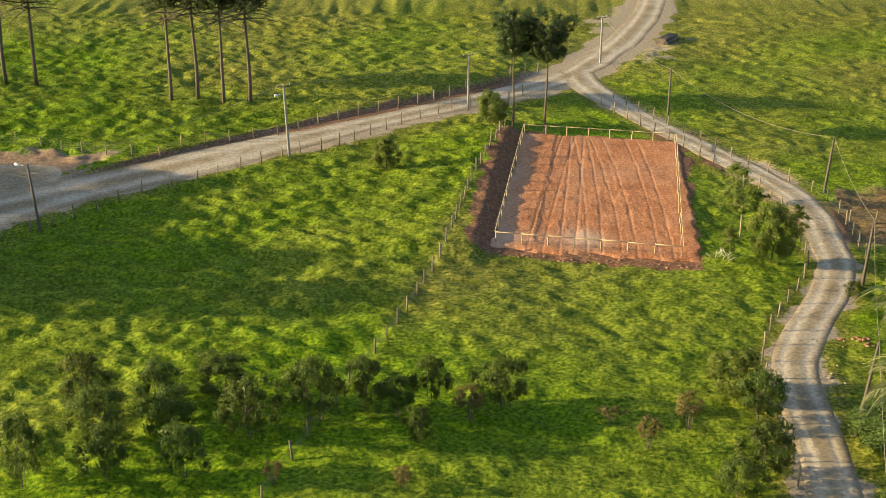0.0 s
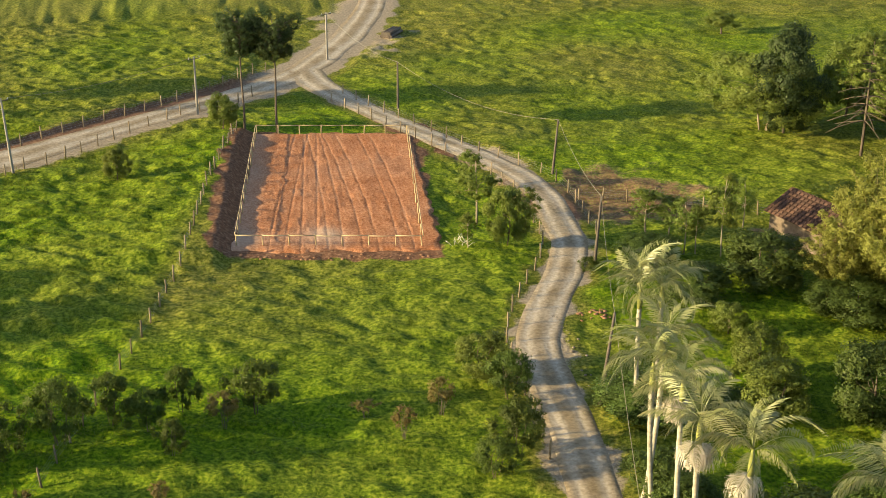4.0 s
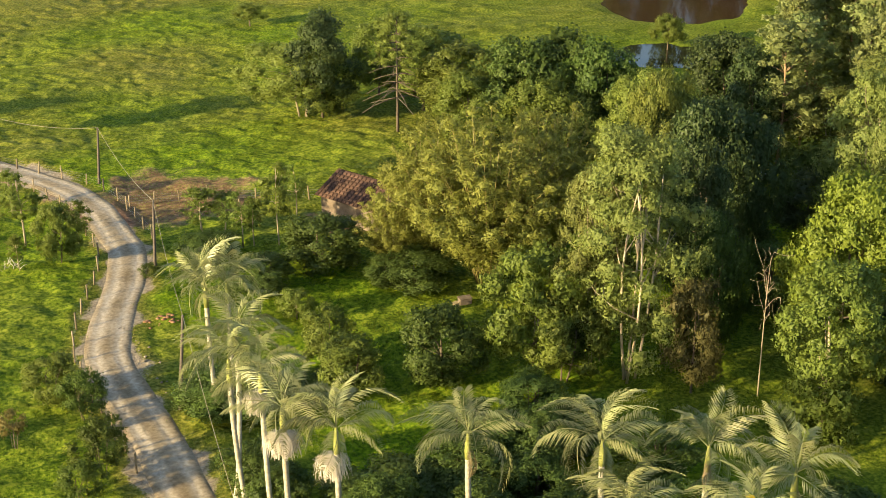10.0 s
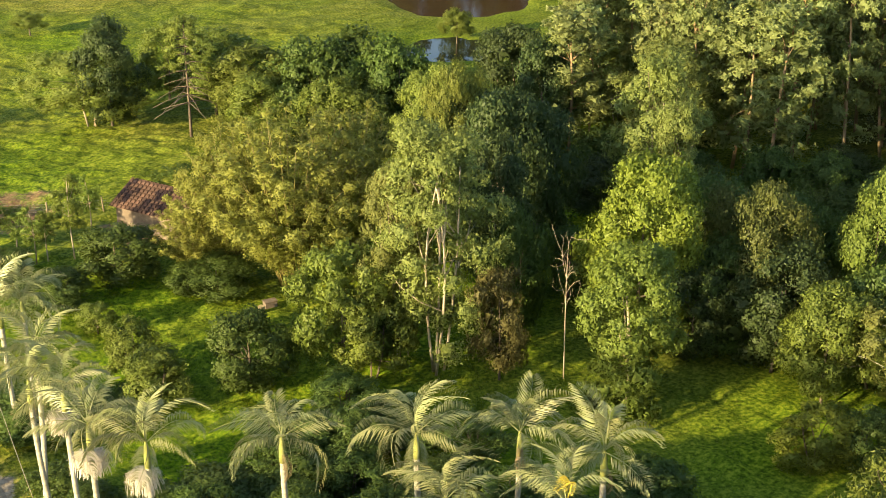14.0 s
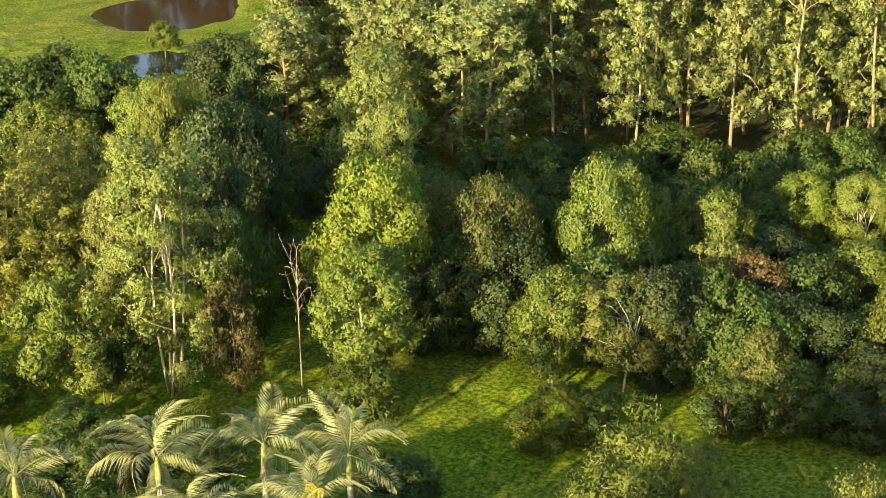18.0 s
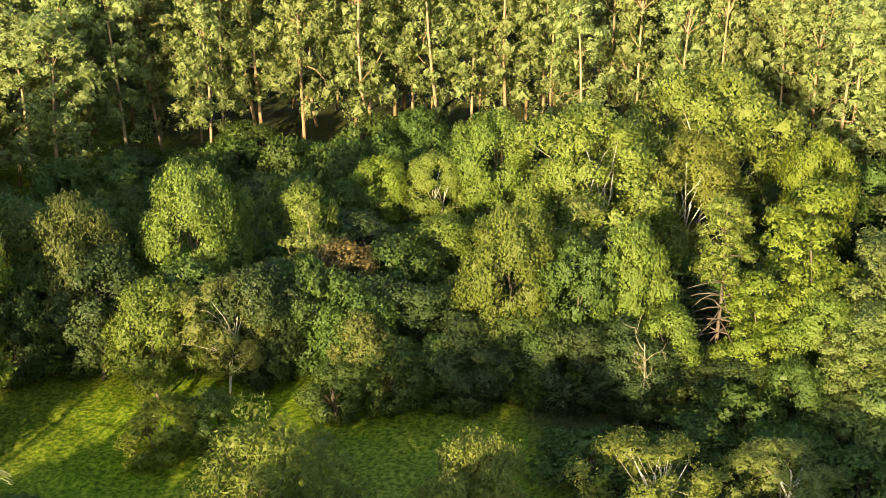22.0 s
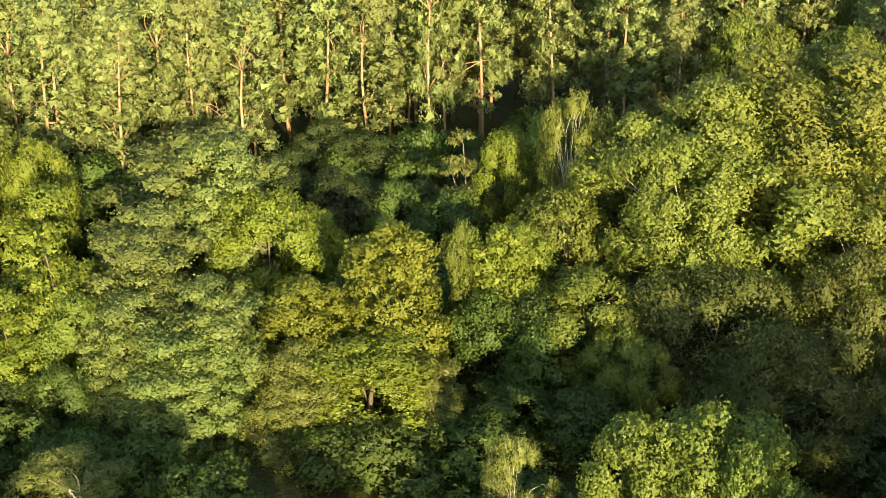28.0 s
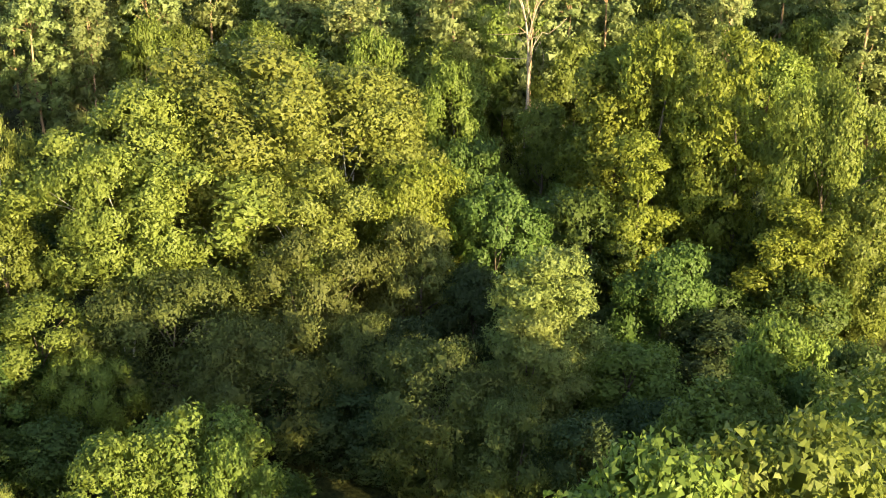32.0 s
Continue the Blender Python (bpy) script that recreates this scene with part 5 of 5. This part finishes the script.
palm(30.0, 75.5, 13, 0, yellow=False, dry=0)
palm(28.6, 73.5, 12.5, 0, yellow=False, dry=1)
palm(29.5, 70.6, 13, 1, yellow=False, dry=0)
palm(28.3, 64.8, 13.5, 2, yellow=False, dry=0)
palm(29.9, 61.1, 13.5, 1, yellow=False, dry=0)
palm(36.6, 57.8, 12.5, 0, yellow=False, dry=1)
palm(42.2, 52.6, 13, 0, yellow=False, dry=0)
palm(48.6, 50.9, 11.5, 0, yellow=False, dry=1)
palm(48.8, 44.4, 13, 0, yellow=False, dry=1)
palm(40.0, 47.5, 12, 1, yellow=False, dry=0)
palm(44.3, 42.8, 12.5, 0, yellow=True, dry=0)

# ---- poles, cables, fences ----
def pole(x, y, h, kind="concrete", arm=True, lamp=None, lean=(0, 0)):
    """A power pole: shaft, crossarm with insulators, sometimes a street lamp."""
    root = new("power_pole")
    root.location = (x, y, height_at(x, y) - 0.05)
    bm = bmesh.new()
    tube(bm, [(lean[0] * z / h, lean[1] * z / h, z) for z in (-0.4, 0, h * 0.5, h)], [0.17, 0.165, 0.135, 0.105], 10)
    part("shaft", bm, CONCRETE if kind == "concrete" else POLE_WOOD, root)
    top = Vector((lean[0], lean[1], h))
    if arm:
        bm = bmesh.new()
        box(bm, top + Vector((0, 0, -0.28)), (1.7, 0.09, 0.11), 0.5, 0.01)
        part("crossarm", bm, POLE_WOOD, root)
        for k in (-0.75, 0.0, 0.75):
            bm = bmesh.new()
            p = top + Vector((k * math.cos(0.5), k * math.sin(0.5), -0.22))
            tube(bm, [p, p + Vector((0, 0, 0.08)), p + Vector((0, 0, 0.16)), p + Vector((0, 0, 0.22))], [0.03, 0.055, 0.045, 0.02], 8)
            part("insulator", bm, LAMP_WHITE, root, "white ceramic insulator")
    if lamp:
        d = Vector(lamp)
        p = top + Vector((0, 0, -1.3 if arm else -0.4))
        bm = bmesh.new()
        tube(bm, [p, p + d * 0.5 + Vector((0, 0, 0.12)), p + d + Vector((0, 0, 0.05))], [0.035, 0.03, 0.03], 7)
        part("lamp_arm", bm, STEEL, root)
        bm = bmesh.new()
        q = p + d
        tube(bm, [q - d * 0.1, q + d * 0.15, q + d * 0.5, q + d * 0.62], [0.06, 0.15, 0.17, 0.06], 8)
        part("lamp_head", bm, LAMP_WHITE, root, "white street lamp head")
    tagged(root, ("concrete power pole with street lamp" if lamp else "dark wooden power pole with crossarm" if kind != "concrete" else "grey concrete power pole with crossarm") + " beside the road", "power pole", "power poles along the roads")
    return root.location + top


def cable(a, b, sag=1.0, r=0.022):
    bm = bmesh.new()
    pts = [a.lerp(b, s) - Vector((0, 0, sag * 4 * s * (1 - s))) for s in np.linspace(0, 1, 17)]
    tube(bm, pts, [r] * 17, 4)
    return tagged(part("power_cable", bm, CABLE), "thin sagging power cable between poles", "cable")


def post_mesh(seed, h, r, mat):
    rng = np.random.RandomState(seed)
    bm = bmesh.new()
    off = rng.normal(size=2) * 0.04
    tube(bm, [(0, 0, -0.35), (off[0] * 0.4, off[1] * 0.4, h * 0.5), (off[0], off[1], h - 0.05), (off[0], off[1], h)], [r * 1.1, r, r * 0.95, r * 0.6], 6)
    return wood_mesh("post", bm, mat)


POSTS = [post_mesh(700 + k, 1.35 + 0.08 * k, 0.075 + 0.008 * (k % 2), POST) for k in range(4)]
RING_POSTS = [post_mesh(710 + k, 1.2, 0.07, RAIL) for k in range(2)]


def fence(line, gap, label, wires=4):
    """A wire fence along a line: posts of their own and strands of wire."""
    root = new("wire_fence")
    pts, d = smooth_line(line, 0.5), 0.0
    rng, k = random.Random(len(line) * 31 + int(line[0][0])), 0
    heads = []
    for a, b in zip(pts, pts[1:]):
        d -= np.linalg.norm(b - a)
        if d <= 0:
            p = new("post", POSTS[k % 4])
            p.parent = root
            p.location = (a[0], a[1], height_at(a[0], a[1]))
            p.rotation_euler = (rng.uniform(-0.07, 0.07), rng.uniform(-0.07, 0.07), rng.random() * 6)
            heads.append(p.location.copy())
            k, d = k + 1, gap * rng.uniform(0.9, 1.1)
    for w in range(wires):
        bm = bmesh.new()
        up, strand = Vector((0, 0, 0.35 + 0.28 * w)), []
        for a, b in zip(heads, heads[1:]):
            strand += [a + up, (a + b) / 2 + up - Vector((0, 0, 0.03))]
        strand.append(heads[-1] + up)
        tube(bm, strand, [0.006] * len(strand), 3, False)
        part("wire", bm, STEEL, root)
    tagged(root, label, "fence")
    return root


P_LAMP_A = pole(-40.7, 129.8, 7.2, "wood", False, (-0.9, 0.35, 0.15), (-0.55, 0.0))
P_LAMP_B = pole(-17.8, 152.0, 8.7, "concrete", True, (-0.65, -0.2, 0), (-0.35, 0))
P_JOIN = pole(3.2, 170.7, 7.5, "concrete")
P_TOP = pole(22.5, 193.6, 7.0, "concrete")
P_FIELD = pole(28.5, 168.5, 6.2, "wood", False)
P_BEND = pole(41.1, 140.2, 6.3, "wood", False, None, (0.45, 0))
P_LANE = pole(38.5, 116.0, 6.5, "wood", False, None, (0.35, 0))
P_NEAR = pole(30.5, 89.0, 7.6, "wood", False, None, (0.9, 0.3))
for a, b, sag in ((P_LAMP_B, P_JOIN, 0.8), (P_LAMP_A, P_LAMP_B, 0.9), (P_JOIN, P_TOP, 0.8), (P_TOP, P_FIELD, 1.0), (P_FIELD, P_BEND, 1.7), (P_BEND, P_LANE, 0.8), (P_LANE, P_NEAR, 0.8), (P_NEAR, Vector((22.0, 52, 7)), 1.2)):
    cable(a, b, sag)

fence([(-44.0, 127.2), (-40.4, 130.0), (-39.0, 132.2), (-35.8, 135.4), (-32.8, 139.4), (-28.1, 142.1), (-23.4, 146.1), (-18.2, 151.6), (-13.0, 155.8), (-5.9, 163.5), (1.1, 170.5), (7.0, 173.3), (10.9, 177.7)], 2.6, "grey wooden posts with wire along the road")
fence([(-56.3, 155.1), (-50.2, 154.7), (-44.9, 153.5), (-38.8, 151.3), (-33.8, 150.9), (-30.2, 154.4), (-25.0, 157.6), (-19.5, 160.5), (-13.1, 166.3), (-6.2, 171.4), (1.2, 177.1), (7.4, 183.2), (14.0, 189.6)], 2.7, "old wooden posts with wire above the road bank")
fence([(7.4, 160), (5.4, 151.5), (3.4, 142.2), (0.6, 125.5), (-1.1, 117.8), (-3.1, 109.8), (-5.7, 100.6), (-8.5, 91.3), (-9.7, 87.2), (-10.9, 83.0), (-12.4, 77)], 2.6, "wooden posts with wire dividing the pastures")
fence([(22.4, 176), (25.5, 168.5), (29.5, 160.5), (34, 151), (38.4, 143.5), (41.0, 137.5), (41.2, 131), (40.6, 122)], 3.0, "wooden posts with wire on the outer side of the lane")
fence([(20.5, 172.5), (24.6, 163.6), (28.4, 155.6), (32.4, 147), (34.6, 140.5), (35.6, 133.5), (35.3, 127), (34.6, 120.5), (32.4, 115), (29.7, 110), (27.4, 105), (25.9, 100), (25.3, 93), (25.0, 87), (24.4, 80)], 2.8, "mossy wooden posts with wire along the lane")
fence([(42, 133), (48, 131), (55, 126), (63, 121.5)], 2.5, "rough wooden posts round the bare yard")
fence([(36, 66), (40.5, 68.5), (45, 71), (49, 75)], 2.6, "low wooden posts behind the palms")


def build_ring_fence():
    """Posts and single pole rails round the clay ring."""
    root = new("ring_fence")
    def at(u, v, z=0.1):
        p = ARENA + ARENA_U * u + ARENA_V * v
        return Vector((p.x, p.y, z))
    sides = [(at(0, 0), at(ARENA_W, 0), 7), (at(ARENA_W, 0), at(ARENA_W, ARENA_L), 12), (at(ARENA_W, ARENA_L), at(0, ARENA_L), 7), (at(0, ARENA_L), at(0, 0), 12)]
    rng, k = random.Random(8), 0
    for a, b, n in sides:
        for j in range(n):
            p = a.lerp(b, j / n)
            o = new("post", RING_POSTS[k % 2])
            o.parent, o.location = root, p
            o.rotation_euler = (rng.uniform(-0.04, 0.04), rng.uniform(-0.04, 0.04), rng.random() * 6)
            k += 1
            q = a.lerp(b, (j + 1) / n)
            bm = bmesh.new()
            up = Vector((0, 0, 1.12 + rng.uniform(-0.03, 0.03)))
            side = (q - p).normalized().cross(Vector((0, 0, 1))) * 0.12
            tube(bm, [p + up + side, (p + q) / 2 + up + side - Vector((0, 0, rng.uniform(0, 0.04))), q + up + side], [0.055, 0.052, 0.046], 6)
            part("rail", bm, RAIL, root, "pale peeled pole rail")
    tagged(root, "pale peeled-pole fence round the riding ring", "fence")


build_ring_fence()


# ---- the house behind the bamboo ----
def build_house():
    root = new("farm_shed")
    root.location, root.rotation_euler.z = (61.9, 115.9, 0), -1.24
    L_, W_, wall_h, ridge = 9.0, 6.0, 2.5, 4.1
    for name, c, s in (("wall_front", (0, -W_ / 2, wall_h / 2), (L_, 0.15, wall_h)), ("wall_back", (0, W_ / 2, wall_h / 2), (L_, 0.15, wall_h)), ("wall_end", (-L_ / 2, 0, wall_h / 2), (0.15, W_ - 0.16, wall_h)), ("wall_end", (L_ / 2, 0, wall_h / 2), (0.15, W_ - 0.16, wall_h))):
        bm = bmesh.new()
        box(bm, c, s, 0, 0.01)
        part(name, bm, WALL_WHITE if "end" in name else PLANK, root)
    for sx in (-1, 1):
        bm = bmesh.new()
        x = sx * L_ / 2
        vs = [bm.verts.new(p) for p in ((x - 0.07, -W_ / 2, wall_h + 0.01), (x - 0.07, W_ / 2, wall_h + 0.01), (x - 0.07, 0, ridge), (x + 0.07, -W_ / 2, wall_h + 0.01), (x + 0.07, W_ / 2, wall_h + 0.01), (x + 0.07, 0, ridge))]
        for f in ((0, 1, 2), (5, 4, 3), (0, 3, 4, 1), (1, 4, 5, 2), (2, 5, 3, 0)):
            bm.faces.new([vs[k] for k in f])
        part("gable", bm, PLANK, root)
    bm = bmesh.new()
    box(bm, (0.8, -W_ / 2 - 0.09, 1.0), (0.9, 0.05, 2.0), 0, 0.008)
    part("door", bm, PLANK, root)
    bm = bmesh.new()
    box(bm, (-L_ / 2 - 0.09, 0.8, 1.45), (0.05, 0.9, 0.9), 0, 0.008)
    part("shutter", bm, PLANK, root)
    # roof of clay tiles laid in courses
    run = math.hypot(W_ / 2 + 0.5, ridge - wall_h + 0.2)
    slope = math.atan2(ridge - wall_h + 0.2, W_ / 2 + 0.5)
    bm = bmesh.new()
    tube(bm, [(0, -0.10, 0), (0, 0.42, 0.015)], [0.11, 0.13], 6)
    for v in bm.verts:
        v.co.z = abs(v.co.z) * 0.8
    tile = wood_mesh("roof_tile", bm, TILE)
    for side in (-1, 1):
        bm = bmesh.new()
        box(bm, (0, 0, -0.05), (L_ + 0.8, run, 0.05))
        slab = part("roof", bm, TILE, root)
        slab.rotation_euler.x = slope * -side
        slab.location = (0, side * (W_ / 4 + 0.25), (ridge + wall_h) / 2 + 0.02)
        for r in range(8):
            for c in range(18):
                o = new("roof_tile", tile)
                o.parent = slab
                o.location = (-L_ / 2 - 0.25 + c * 0.54, side * (-run / 2 + 0.14 + r * run / 8), -0.02 + 0.006 * ((r * 7 + c * 3) % 3))
                o.scale = (2.0, 1.0, 1.0)
                if side > 0:
                    o.rotation_euler.z = 0.0
                else:
                    o.rotation_euler.z = math.pi
    tagged(root, "low farm shed with old clay-tiled roof and whitewashed wall", "shed")


build_house()


# ---- small things ----
def build_crates():
    """A pale box and a brown crate in the meadow."""
    for x, y, s, mat, label, turn in ((57.6, 93.2, (0.6, 0.45, 0.5), RAIL, "small pale wooden box in the meadow", 0.3), (59.0, 93.9, (1.1, 0.7, 0.55), PLANK, "weathered brown crate in the meadow", -0.2)):
        root = new("crate")
        root.location, root.rotation_euler.z = (x, y, height_at(x, y) + 0.02), turn
        bm = bmesh.new()
        box(bm, (0, 0, s[2] / 2), s, 0, 0.02)
        part("body", bm, mat, root)
        bm = bmesh.new()
        box(bm, (0, 0, s[2] + 0.035), (s[0] + 0.1, s[1] + 0.1, 0.06), 0, 0.01)
        part("lid", bm, mat, root)
        tagged(root, label, "crate")


def rock_mesh(seed, size):
    rng = np.random.RandomState(seed)
    bm = bmesh.new()
    bmesh.ops.create_icosphere(bm, subdivisions=2, radius=size)
    for v in bm.verts:
        q = noise.noise(v.co * 1.6 / size + Vector((seed * 3.1, 0, 0)))
        v.co *= 1 + 0.35 * q
        v.co.z *= 0.65
    for f in bm.faces:
        f.smooth = True
    return bm


ROCKS = [wood_mesh("stone", rock_mesh(k, 0.16), ROCK) for k in range(3)]
LUMPS = [wood_mesh("clay_lump", rock_mesh(k + 5, 0.22), CLAY) for k in range(3)]


def strew(name, meshes, label, category, group, spots):
    for k, (x, y, s) in enumerate(spots):
        o = new(name, meshes[k % 3])
        o.location, o.scale = (x, y, height_at(x, y) + 0.06 * s), (s * 1.15, s, s * 0.7)
        o.rotation_euler.z = k * 1.7
        tagged(o, label, category, group)


build_crates()
rs = random.Random(41)
strew("clay_lump", LUMPS, "lump of red clay heaped beside the lane", "clay", "clay heap beside the lane", [(34.7 + rs.uniform(-1.3, 1.3), 104.2 + rs.uniform(-0.9, 0.9), rs.uniform(0.35, 0.95)) for k in range(26)])
strew("stone", ROCKS, "pale stone on the washed-out lane edge", "stone", "stones along the lane", [(30.8 + rs.uniform(-0.6, 1.2), 98.5 + rs.uniform(-7, 7), rs.uniform(0.3, 0.9)) for k in range(26)])
strew("clay_lump", LUMPS, "clod of dark earth on the ring's bank", "clay", "clods round the riding ring", [tuple((ARENA + ARENA_U * rs.uniform(-0.8, ARENA_W + 2) + ARENA_V * rs.uniform(-3.0, -1.9))[:2]) + (rs.uniform(0.3, 0.8),) for k in range(40)])
strew("stone", ROCKS, "pale stone on the top of the bank", "stone", "stones on the bank", [tuple((ARENA + ARENA_U * rs.uniform(-3.6, -2.6) + ARENA_V * rs.uniform(ARENA_L - 7, ARENA_L + 1))[:2]) + (rs.uniform(0.4, 1.2),) for k in range(14)])


def build_sticks():
    """A heap of bleached sticks by the ring's corner, and a pile of dark logs up the road."""
    rng = np.random.RandomState(12)
    heap = new("brushwood_heap")
    heap.location = (26.5, 121.6, height_at(26.5, 121.6))
    for k in range(16):
        bm = bmesh.new()
        a, q = rng.rand() * 6.28, 0.5 + 0.6 * rng.rand()
        c = np.array([rng.normal() * 0.5, rng.normal() * 0.35, 0.1])
        limb(bm, rng, c, c + np.array([math.cos(a) * q, math.sin(a) * q, 0.25 + 0.5 * rng.rand()]), 0.035, 0.012, 0.1, 5, 4)
        part("stick", bm, BARK_WHITE, heap)
    tagged(heap, "heap of bleached sticks beside the ring", "brushwood")
    pile = new("log_pile")
    pile.location, pile.rotation_euler.z = (33.9, 206.1, 0.1), 1.0
    for k in range(7):
        bm = bmesh.new()
        y, z = (k % 4) * 0.5 - 0.8 + 0.25 * (k // 4), 0.25 + 0.42 * (k // 4)
        tube(bm, [(-2.2 + 0.2 * rng.rand(), y, z), (0, y + 0.03, z), (2.2 + 0.2 * rng.rand(), y, z)], [0.26, 0.25, 0.22], 9)
        part("log", bm, POLE_WOOD, pile)
    tagged(pile, "pile of dark felled logs beside the road", "logs")


build_sticks()

# ---- the eucalyptus stand and the wood behind ----
def stand():
    rng = random.Random(77)
    count = 0
    for tries in range(9000):
        a, d = radians(rng.uniform(46, 150)), math.sqrt(rng.uniform(142**2, 200**2))
        x, y = d * math.sin(a), d * math.cos(a)
        deg = math.degrees(a)
        front = 146 + 18 * max(0, (51 - deg) / 6) - 6 * math.sin(a * 9)
        if d < front or pond(np.array([x]), np.array([y]))[0] < 0.5:
            continue
        gap = 4.5 if d < 172 else 5.2
        if any((x - px) ** 2 + (y - py) ** 2 < gap * gap for px, py, _ in PLANTED):
            continue
        if deg > 116 and rng.random() < 0.55:
            plant("broad", x, y, rng.uniform(13, 19), rng.uniform(6, 9))
        else:
            plant("eucalyptus", x, y, rng.uniform(20, 27), rng.uniform(6.0, 8.5))
        count += 1
        if count > 360:
            break


def understory():
    rng = random.Random(78)
    for tries in range(2600):
        a, d = radians(rng.uniform(47, 149)), math.sqrt(rng.uniform(78**2, 172**2))
        x, y, deg = d * math.sin(a), d * math.cos(a), math.degrees(a)
        if (deg < 60 and (d < 128 or d > 158)) or (deg < 76 and d < 97) or pond(np.array([x]), np.array([y]))[0] < 0.6:
            continue
        if any((x - px) ** 2 + (y - py) ** 2 < (0.36 * w + 2.4) ** 2 for px, py, w in PLANTED):
            continue
        if d < 104:
            plant("low", x, y, rng.uniform(3, 5), rng.uniform(5, 7))
        else:
            plant(rng.choice(("low", "dense", "low", "dark")), x, y, rng.uniform(4, 7.5), rng.uniform(5, 7))


def outer_trees():
    """Unseen trees added just outside the view, for the long evening shadows that fall into it."""
    for x, y, h, w in ((-52, 113, 14, 8), (-60, 121, 13, 9), (-74, 134, 13, 10), (-72, 142, 13, 10), (-80, 126, 14, 10)):
        plant("dense" if h < 10 else "broad", x, y, h, w)
    for x, y, h, w in ((38, 20, 19, 11), (36, 11, 16, 11), (36, 1, 19, 11), (37, 27, 20, 11), (36, -9, 16, 10), (46, -19, 12, 9), (34, 34, 13, 9), (29, 41, 13, 9), (25, 47, 10, 8), (23, 53, 13, 8), (35, 51, 11, 7), (39, 45, 12, 7), (32, -54, 20, 11), (31, -44, 24, 11), (33, -37, 23, 10), (38, -62, 17, 10)):
        plant("broad", x, y, h, w)
    # unseen row added behind the muddy pond to darken what it mirrors
    for x, y, h in ((172, 196, 17), (180, 189, 18), (187, 181, 17), (164, 203, 17), (194, 172, 18)):
        plant("dark", x, y, h, 12)


outer_trees()
stand()
understory()


# ---- grass ----
GRASS = foliage("grass_blades", (0.06, 0.115, 0.003), (0.24, 0.31, 0.011), 0.25)


def grass_spots(rng, n):
    """Where tussocks stand: over the pastures, thinner on the worn ground, none on soil, in water or in the wood."""
    x, y = rng.uniform(-66, 170, n), rng.uniform(40, 232, n)
    deg, far = np.degrees(np.arctan2(x, y)), np.hypot(x, y)
    near = (deg > -21) & (deg < 54) & (y > 74 - 0.9 * np.maximum(0, x - 28)) & (far < 245)
    x, y = x[near], y[near]
    z, bare, red, lush, dry, litter_shade = lay(x, y)
    clump = waves(x, y, 70, 3.2, 2)
    ok = (bare < 0.3) & (litter_shade < 0.5) & (pond(x, y) > 0.1) & (rng.rand(len(x)) < np.clip(0.55 + 0.25 * lush + 0.55 * clump, 0.12, 1))
    x, y, z = x[ok], y[ok], z[ok]
    slope = np.stack([z - lay(x + 0.25, y)[0], z - lay(x, y + 0.25)[0]], -1) / 0.25
    return x, y, z, lush[ok], slope


def grass_blades():
    """Single tufts of bent blades between and on the tussocks."""
    rng = np.random.RandomState(901)
    x, y, z, lush, slope = grass_spots(rng, 150000)
    n, k = len(x), 6
    foot = np.stack([x, y], -1)[:, None] + 0.28 * rng.normal(size=(n, k, 2))
    b = rng.rand(n, k) * 6.28
    e, p = np.stack([np.cos(b), np.sin(b)], -1), np.stack([-np.sin(b), np.cos(b)], -1)
    w, reach = 0.02 + 0.025 * rng.rand(n, k), 0.10 + 0.16 * rng.rand(n, k)
    rise = (0.12 + 0.18 * rng.rand(n, k)) * (0.75 + 0.4 * lush[:, None])
    V, N = np.zeros((n, k, 3, 3)), np.zeros((n, k, 3, 3))
    for j, (along, across, up) in enumerate(((0, -1, -0.1), (0, 1, -0.1), (1.0, 0, 1.0))):
        V[:, :, j, :2] = foot + e * (reach * along)[..., None] + p * (w * across)[..., None]
        V[:, :, j, 2] = z[:, None] + rise * up
    N[..., :2] = 1.25 * slope[:, None, None] + 0.22 * rng.normal(size=(n, k, 1, 2))
    N[..., 2] = 1.0
    N /= np.linalg.norm(N, axis=-1, keepdims=True)
    back = (np.cross(V[:, :, 1] - V[:, :, 0], V[:, :, 2] - V[:, :, 0]) * N[:, :, 0]).sum(-1) < 0
    V[back] = V[back][:, ::-1]
    me = mesh_of("grass_blades", V.reshape(-1, 3), np.arange(n * k * 3).reshape(-1, 3), GRASS, True)
    me.normals_split_custom_set_from_vertices(N.reshape(-1, 3).astype(np.float32))
    tagged(new("grass_blades", me), "loose bent blades of pasture grass", "grass", kind="stuff")


grass_blades()
